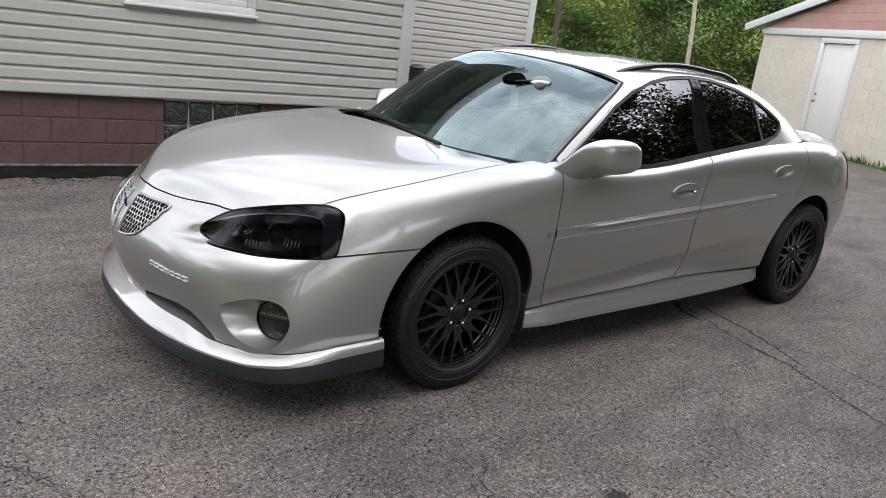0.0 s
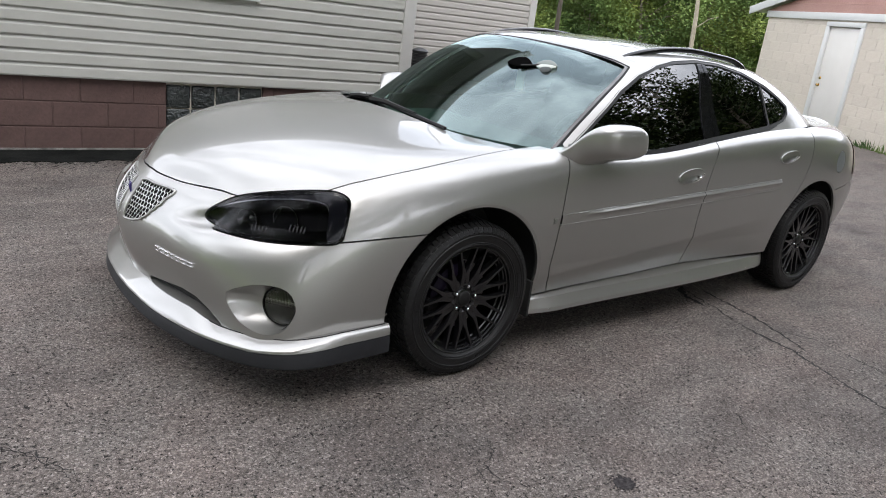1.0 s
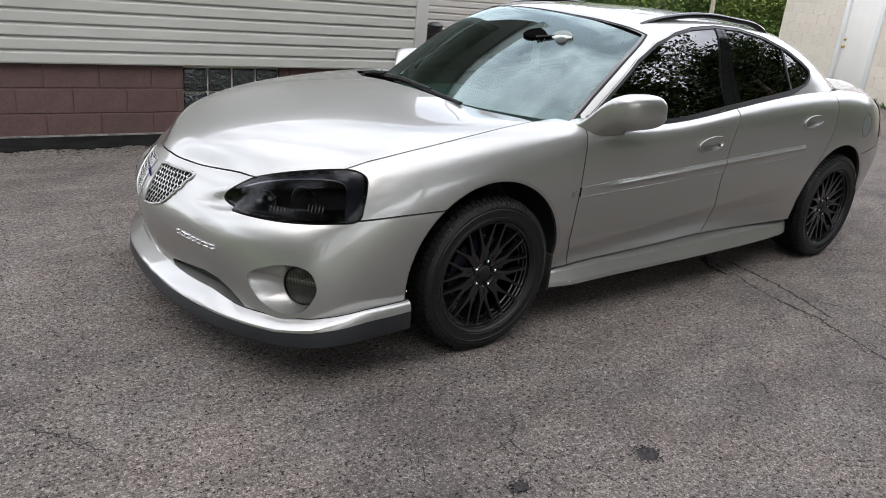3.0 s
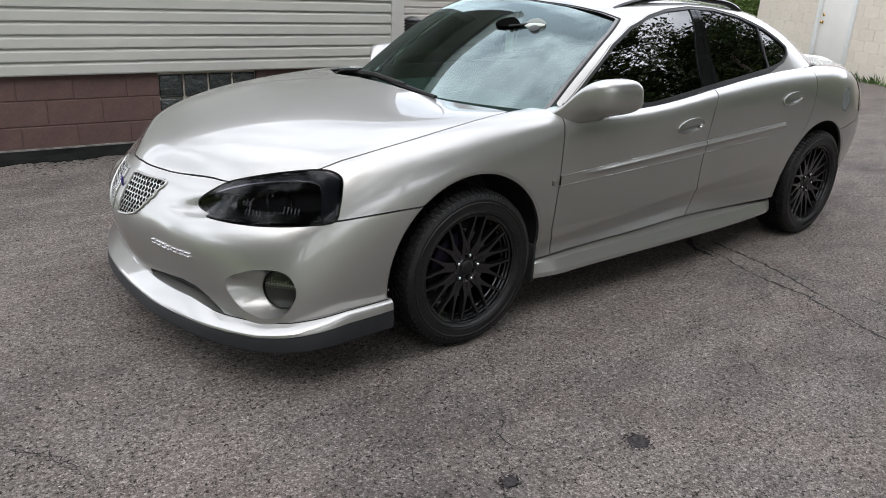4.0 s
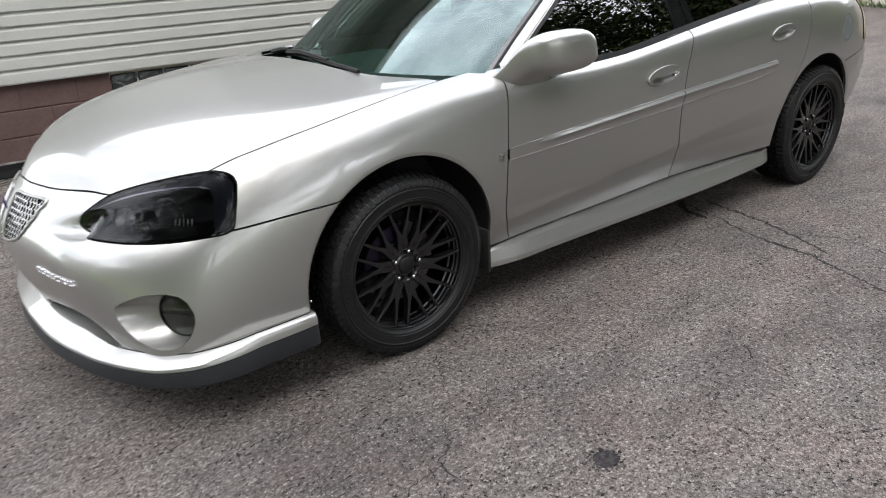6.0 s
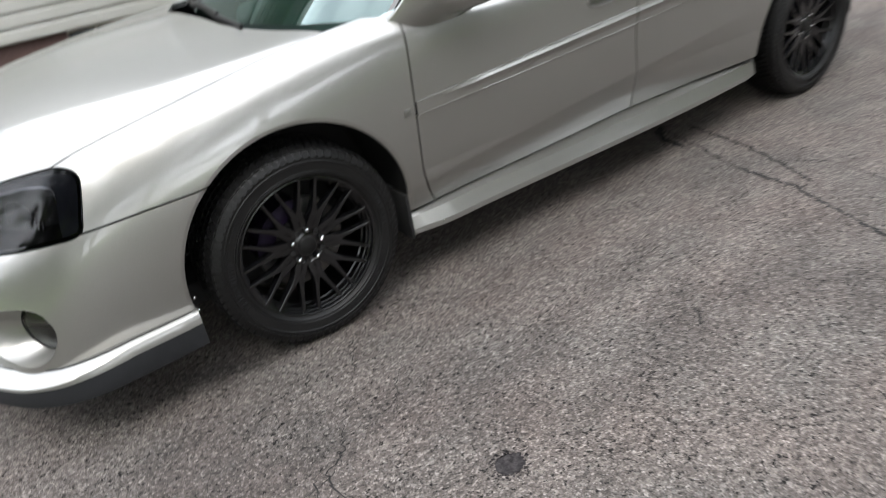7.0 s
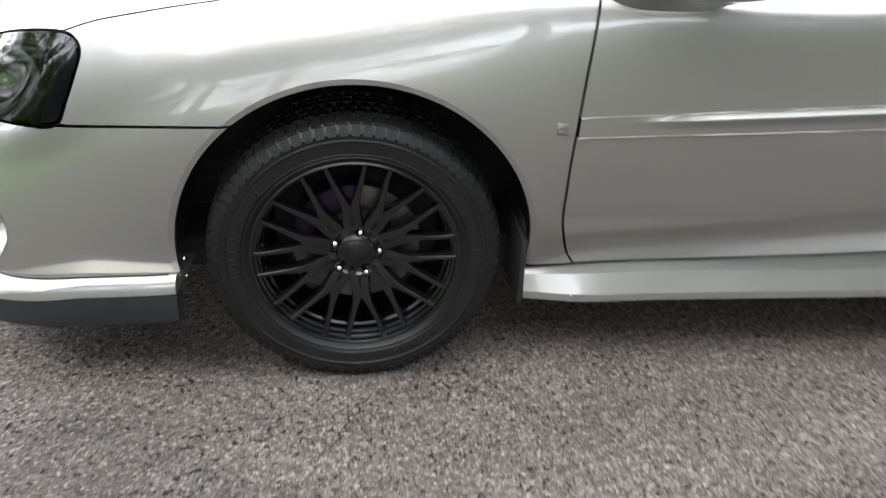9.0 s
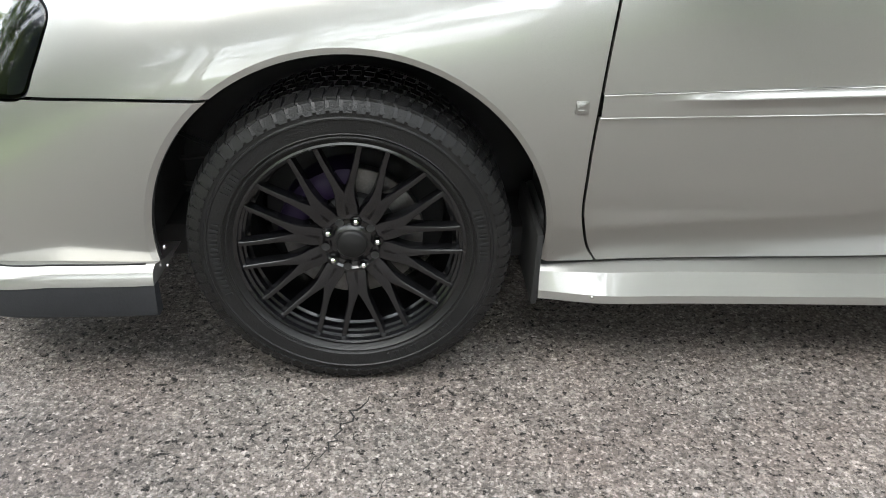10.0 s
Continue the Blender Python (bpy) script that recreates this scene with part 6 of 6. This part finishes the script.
# wipers
for blade, arm in (([(.195, .10, .978), (.150, -.18, .974), (.135, -.44, .966)], [(.235, .34, .968), (.205, .16, .984), (.150, -.18, .984)]),
                   ([(.325, .60, .950), (.262, .38, .966), (.205, .20, .972)], [(.335, .72, .93), (.322, .60, .952), (.262, .40, .976)])):
    w = tagged(new("wiper"), "black wiper arm and blade")
    w.parent = car
    bm = bmesh.new()
    add_tube(bm, blade, [.008, .013, .008], 6)
    part("wiper_blade", bm, BLACKTRIM, w, smooth=40)
    bm = bmesh.new()
    add_tube(bm, arm, [.018, .014, .009], 6)
    part("wiper_arm", bm, BLACKTRIM, w, smooth=40)

# ---- inside ----
def rounded_block(name, lo, hi, mat, parent, bevel, label=""):
    bm = bmesh.new()
    add_box(bm, lo, hi, bevel, segments=4)
    return part(name, bm, mat, parent, label, 50)


SEAT = varied("grey_seat_cloth", (0.06, 0.06, 0.062), (0.085, 0.085, 0.088), 6.0, 0.9, 0.4, 120.0)
rounded_block("dashboard", (.50, -.68, .62), (.98, .68, .885), INTERIOR, car, .06)
for y in (-.76, .72):
    rounded_block("door_card", (.62, y, .40), (2.5, y + .04, .955), INTERIOR, car, .012)
rounded_block("cabin_floor", (.4, -.74, .22), (2.75, .74, .34), INTERIOR, car, .03)
rounded_block("parcel_shelf", (2.45, -.66, .88), (2.98, .66, 1.0), INTERIOR, car, .03)
rounded_block("engine_bay", (-.55, -.55, .28), (.46, .55, .80), DARK, car, .04)
rounded_block("boot_floor", (2.4, -.5, .28), (3.4, .5, .9), DARK, car, .04)
for y in (-.37, .37):
    seat = tagged(new("seat"), "dark cloth front seat")
    seat.parent = car
    rounded_block("seat_cushion", (1.2, y - .25, .42), (1.72, y + .25, .58), SEAT, seat, .06)
    b = rounded_block("seat_back", (-.07, y - .24, 0), (.07, y + .24, .62), SEAT, seat, .05)
    b.matrix_basis = pose(1.72, 0, .52, 0, 16, 0)
    h = rounded_block("headrest", (-.05, y - .13, 0), (.05, y + .13, .18), SEAT, seat, .045)
    h.matrix_basis = pose(1.9, 0, 1.12, 0, 10, 0)
rounded_block("rear_bench", (2.2, -.62, .45), (2.5, .62, 1.0), SEAT, car, .08)
bm = bmesh.new()
add_tube(bm, [(.185 * math.cos(a), .0, .185 * math.sin(a)) for a in (2 * math.pi * k / 36 for k in range(37))], .015, 8, up=(0, 1, 0), caps=False)
add_tube(bm, [(-.18, 0, 0), (.18, 0, 0)], .018, 8)
add_tube(bm, [(0, 0, 0), (0, 0, -.18)], .018, 8)
part("steering_wheel", bm, INTERIOR, car, smooth=60).matrix_basis = pose(1.09, -.37, .87, 0, 0, 90) @ pose(0, 0, 0, 24, 0, 0)
# mirror and pod, laid outside the glass to escape reflections; tag inside
def on_glass(name, mat, at, size, label, spin=0.0, keel=0.5, point=0.6):
    """A wedge with a rounded back, a flatter lower side and a pointed end, lying along the windshield."""
    bm = bmesh.new()
    bmesh.ops.create_uvsphere(bm, u_segments=24, v_segments=14, radius=1.0)
    for v in bm.verts:
        q = (1 - point * max(0, v.co.x) ** 1.5) * (1 if v.co.y > 0 else keel)
        v.co = Vector((v.co.x * size[0], v.co.y * size[1] * q, v.co.z * size[2]))
    n = Vector((-.47, -.18, .86)).normalized()
    u = Vector((0, -1, 0)) - n * n.dot(Vector((0, -1, 0)))
    u.normalize()
    m = Matrix((u, n.cross(u), n)).transposed().to_4x4()
    ob = part(name, bm, mat, car, label, 60)
    ob.matrix_basis = Matrix.Translation(at) @ m @ Matrix.Rotation(radians(spin), 4, "Z")
    return ob


on_glass("mirror_mount", material("black_pod", (0.003, 0.003, 0.003), 0.7, Specular_IOR_Level=0.0), (.694, -.270, 1.258), (.072, .062, .012), "black rounded pod of the rear-view mirror", 18, .45, .8)
on_glass("inside_mirror", material("grey_green_mirror", (0.10, 0.12, 0.105), 0.45), (.752, -.392, 1.267), (.056, .050, .012), "grey-green rear-view mirror laid outside the windshield", 22, .35, .45)
# pale and dark wedges added to copy the mirror's bright lip and dark underside
on_glass("mirror_rim", material("pale_mirror_rim", (0.38, 0.40, 0.37), 0.4), (.744, -.398, 1.262), (.052, .040, .011), "pale rim of the rear-view mirror", 26, .5, .4)
on_glass("mirror_foot", material("dark_mirror_underside", (0.03, 0.035, 0.033), 0.4, Specular_IOR_Level=0.2), (.728, -.412, 1.250), (.030, .034, .010), "dark underside of the rear-view mirror", 30, .9, .2)
bm = bmesh.new()
add_tube(bm, [(.676, -.292, 1.253), (.732, -.368, 1.266)], .006, 6)
part("mirror_arm", bm, BLACKTRIM, car, smooth=60)
box("hanging_tag", (-.002, -.020, -.105), (.002, .020, .0), material("pale_pink_card", (0.9, 0.68, 0.60), 0.8), car, "pale pink hanging air freshener", bevel=.001, m=pose(.700, -.278, 1.235, 0, 0, 35))

# ---- wheels ----
def build_wheel(front):
    """One wheel, its axle along y with the face to -y."""
    wheel = tagged(new("wheel"), "black twenty-spoke alloy wheel with a winter tyre")
    bm = bmesh.new()
    R = .335
    add_lathe(bm, [(.232, .098), (.240, .103), (.246, .108), (.248, .1105), (.2505, .1105), (.2525, .109), (.256, .111), (.2575, .1125), (.259, .1115), (.270, .1125), (.285, .1135), (.287, .1155), (.290, .1155), (.292, .1125), (.300, .112), (.304, .1135), (.309, .111), (.318, .105), (.325, .098), (.3265, .09), (.3265, -.09), (.318, -.105), (.283, -.1145), (.246, -.108), (.232, -.098)], 96)
    tyre = part("tyre", bm, RUBBER, wheel, "black rubber tyre", 35)
    V, F = [], []
    nb = 78
    rowsw = [(.070, .103, .0, 1), (.036, .062, .5, 1), (.004, .030, .2, 0), (-.030, -.004, .7, 0), (-.062, -.036, .5, 1), (-.103, -.070, .0, 1)]
    for w0, w1, ph, sl in rowsw:
        for k in range(nb):
            a0 = (k + ph) * 2 * math.pi / nb
            a1 = a0 + 2 * math.pi / nb * .74
            b = len(V)
            sk = .012 if sl else 0
            for r in (.322, R):
                drop = .008 if abs(w1) > .1 or abs(w0) > .1 else 0
                for a, w in ((a0, w0), (a1, w0), (a1 + sk, w1), (a0 + sk, w1)):
                    rr = r - (drop if r == R and abs(w) > .1 else 0)
                    V.append((rr * math.cos(a), -w, rr * math.sin(a)))
            F += [(b, b + 1, b + 2, b + 3), (b + 4, b + 7, b + 6, b + 5)] + [(b + i, b + 4 + i, b + 4 + (i + 1) % 4, b + (i + 1) % 4) for i in range(4)]
    o = link_mesh("tread", V, F, RUBBER, tyre)
    tagged(o, kind="stuff")
    # shoulder lugs and raised sidewall bars
    V, F = [], []
    for k in range(nb):
        a0 = k * 2 * math.pi / nb
        a1 = a0 + 2 * math.pi / nb * .7
        b = len(V)
        for r, w in ((.300, .112), (.322, .1025)):
            for a in (a0, a1):
                V.append((r * math.cos(a), -(w - .002), r * math.sin(a)))
                V.append((r * math.cos(a), -(w + .0035), r * math.sin(a)))
        F += [(b + 1, b + 3, b + 7, b + 5), (b, b + 1, b + 5, b + 4), (b + 2, b + 6, b + 7, b + 3), (b + 4, b + 5, b + 7, b + 6), (b, b + 2, b + 3, b + 1)]
    link_mesh("shoulder_block", V, F, RUBBER, tyre)["kind"] = "stuff"
    bm = bmesh.new()
    for start, count, step, tall in ((200, 8, 4.6, .011), (150, 3, 4.6, .011), (20, 6, 4.4, .011), (-40, 8, 4.6, .011), (75, 14, 2.2, .003), (-110, 14, 2.2, .003)):
        for i in range(count):
            a = radians(start - i * step)
            for q in (-1, 1):
                rc = .272 if tall > .005 else .252
                m = Matrix.Rotation(-a + math.pi / 2, 4, "Y") @ Matrix.Translation((q * .0065, -.1128 if tall > .005 else -.1095, rc))
                add_box(bm, (-.0026, -.0026, -tall * .7), (.0026, .0026, tall * .7), 0, m)
    part("sidewall_mark", bm, MARKRUBBER, tyre)["kind"] = "stuff"
    # rim
    bm = bmesh.new()
    add_lathe(bm, [(.2365, .092), (.2385, .098), (.2375, .102), (.233, .103), (.2295, .100), (.2285, .088), (.2235, .084), (.2225, .074), (.218, .071), (.2165, .052), (.211, .049), (.209, .02), (.203, -.07), (.22, -.095), (.232, -.1)], 96)
    rim = part("rim", bm, BLACKWHEEL, wheel, "satin black alloy rim", 40)
    # spokes: ten forks
    arc = []
    for side in (-1, 1):
        cs = []
        for t in np.linspace(0, 1, 13):
            r = .060 + .172 * t
            off = side * float(np.interp(r, [.06, .085, .108, .125, .145, .19, .232], [.003, .0040, .0068, .0113, .0180, .0335, .0458]))
            cs.append((r, 0.0, off))
        arc.append(cs)
    bm = bmesh.new()
    for cs in arc:
        rows = []
        for n, (r, a, off) in enumerate(cs):
            t = n / 12
            wbase = float(np.interp(r, [.06, .082, .102, .125, .145, .19, .232], [.0180, .0200, .0155, .0112, .0088, .0072, .0068]))
            wtop = wbase - .0022
            if n == 12:
                wbase, wtop = .0092, .006
            wf = .070 + .021 * t**.8
            depth = .034 - .012 * t
            ca, sa = math.cos(a), math.sin(a)
            row = []
            for u, w in ((-wbase, wf - depth), (-wbase, wf - .008), (-wtop, wf - .001), (-wtop * .4, wf), (wtop * .4, wf), (wtop, wf - .001), (wbase, wf - .008), (wbase, wf - depth)):
                uu = u + off
                row.append(bm.verts.new((uu * ca + r * sa, -w, r * ca - uu * sa)))
            rows.append(row)
        for p, q in zip(rows, rows[1:]):
            for i in range(7):
                bm.faces.new((p[i], p[i + 1], q[i + 1], q[i]))
            bm.faces.new((p[7], p[0], q[0], q[7]))
        bm.faces.new(rows[0])
        bm.faces.new(rows[-1][::-1])
    spoke = part("spoke", bm, BLACKWHEEL, wheel, smooth=48)
    spoke.matrix_basis = Matrix.Rotation(radians(-5.3), 4, "Y")
    for k in range(1, 10):
        share(spoke, wheel, Matrix.Rotation(radians(36 * k - 5.3), 4, "Y"))
    bm = bmesh.new()
    add_lathe(bm, [(.074, .040), (.072, .060), (.068, .0715), (.060, .0725), (.056, .068), (.046, .066), (.040, .070), (.0, .070)], 60)
    part("hub", bm, BLACKWHEEL, wheel, smooth=35)
    bm = bmesh.new()
    add_lathe(bm, [(0, .080), (.026, .0798), (.030, .078), (.0325, .074), (.0335, .066)], 40)
    part("centre_cap", bm, BLACKTRIM, wheel, smooth=40)
    for k in range(5):
        a = radians(7.4 + 72 * k)
        c = (.0545 * math.cos(a), 0, .0545 * math.sin(a))
        bm = bmesh.new()
        add_lathe(bm, [(.0125, .0735), (.0118, .0745), (.0105, .0735), (.0102, .060)], 20)
        part("lug_pocket", bm, GLOSSBLACK, wheel, smooth=40).location = c
        bm = bmesh.new()
        add_lathe(bm, [(0, .083), (.004, .0825), (.0065, .080), (.0075, .074), (.0085, .062)], 6)
        part("lug_nut", bm, CHROME, wheel, "bright chrome lug nut", 30).location = c
        a = radians(7.4 + 36 + 72 * k)
        bm = bmesh.new()
        add_lathe(bm, [(0, .0728), (.0075, .0728), (.0085, .0735), (.009, .0728)], 14)
        part("hub_dimple", bm, DARK, wheel, smooth=40).location = (.0545 * math.cos(a), 0, .0545 * math.sin(a))
    bm = bmesh.new()
    add_lathe(bm, [(.075, .022), (.148, .022), (.150, .020), (.150, .0), (.148, -.002), (.075, -.002)], 64)
    disc = part("brake_disc", bm, STEEL, wheel, "bare steel brake disc", 40)
    bm = bmesh.new()
    add_lathe(bm, [(0, .045), (.088, .045), (.094, .04), (.097, .02)], 40)
    part("disc_hat", bm, DARK, disc, smooth=40)
    bm = bmesh.new()
    rows = []
    for k in range(13):
        a = radians(88 + 88 * k / 12)
        bulge = .004 * math.sin(math.pi * k / 12)
        rows.append([bm.verts.new((r * math.cos(a), -w, r * math.sin(a))) for r, w in ((.098, .024), (.100, .042 + bulge), (.110, .048 + bulge), (.140, .048 + bulge), (.156, .040), (.158, -.03))])
    for p, q in zip(rows, rows[1:]):
        for i in range(5):
            bm.faces.new((p[i], p[i + 1], q[i + 1], q[i]))
    bm.faces.new(rows[0])
    bm.faces.new(rows[-1])
    part("brake_caliper", bm, PURPLE, wheel, "purple painted brake caliper", 35)
    bm = bmesh.new()
    add_lathe(bm, [(.20, -.095), (.05, -.095), (.05, -.05), (.16, -.05)], 40)
    part("backing_plate", bm, DARK, wheel, smooth=40)
    return wheel


first = build_wheel(True)
first.parent = car
first.matrix_basis = pose(0, -.800, .3365)
for x, s in ((2.807, -1), (0, 1), (2.807, 1)):
    w = copy_thing(first, Matrix.Identity(4))
    w.parent = car
    w.matrix_basis = pose(x, s * .795, .3365, 0, 17, 0 if s < 0 else 180)

# wheel houses
for ax, az, ar in ARCH:
    for s in (-1, 1):
        bm = bmesh.new()
        rows = []
        for k in range(29):
            a = radians(-4 + 188 * k / 28)
            rows.append([bm.verts.new((ax + (ar + .022) * math.cos(a), s * y, max(az + (ar + .022) * math.sin(a), .17))) for y in (.862, .85, .48)])
        for p, q in zip(rows, rows[1:]):
            for i in range(2):
                bm.faces.new((p[i], p[i + 1], q[i + 1], q[i]))
        part("wheel_liner", bm, DARK, car, smooth=60)
        box("wheel_house_wall", (ax - .42, s * .47 - .01, .16), (ax + .42, s * .47 + .01, .80), DARK, car, bevel=0)
bm = bmesh.new()
for z0, z1 in ((.46, .50), (.40, .425), (.52, .49)):
    add_tube(bm, [(-.37, -.72, z0), (-.24, -.78, z1)], .006, 5)
part("splash_brace", bm, BLACKTRIM, car, smooth=50)
box("underbody", (-.5, -.7, .20), (3.3, .7, .29), DARK, car, bevel=.02)
box("chin_floor", (-.98, -.58, .195), (-.5, .58, .24), DARK, car, bevel=.02)
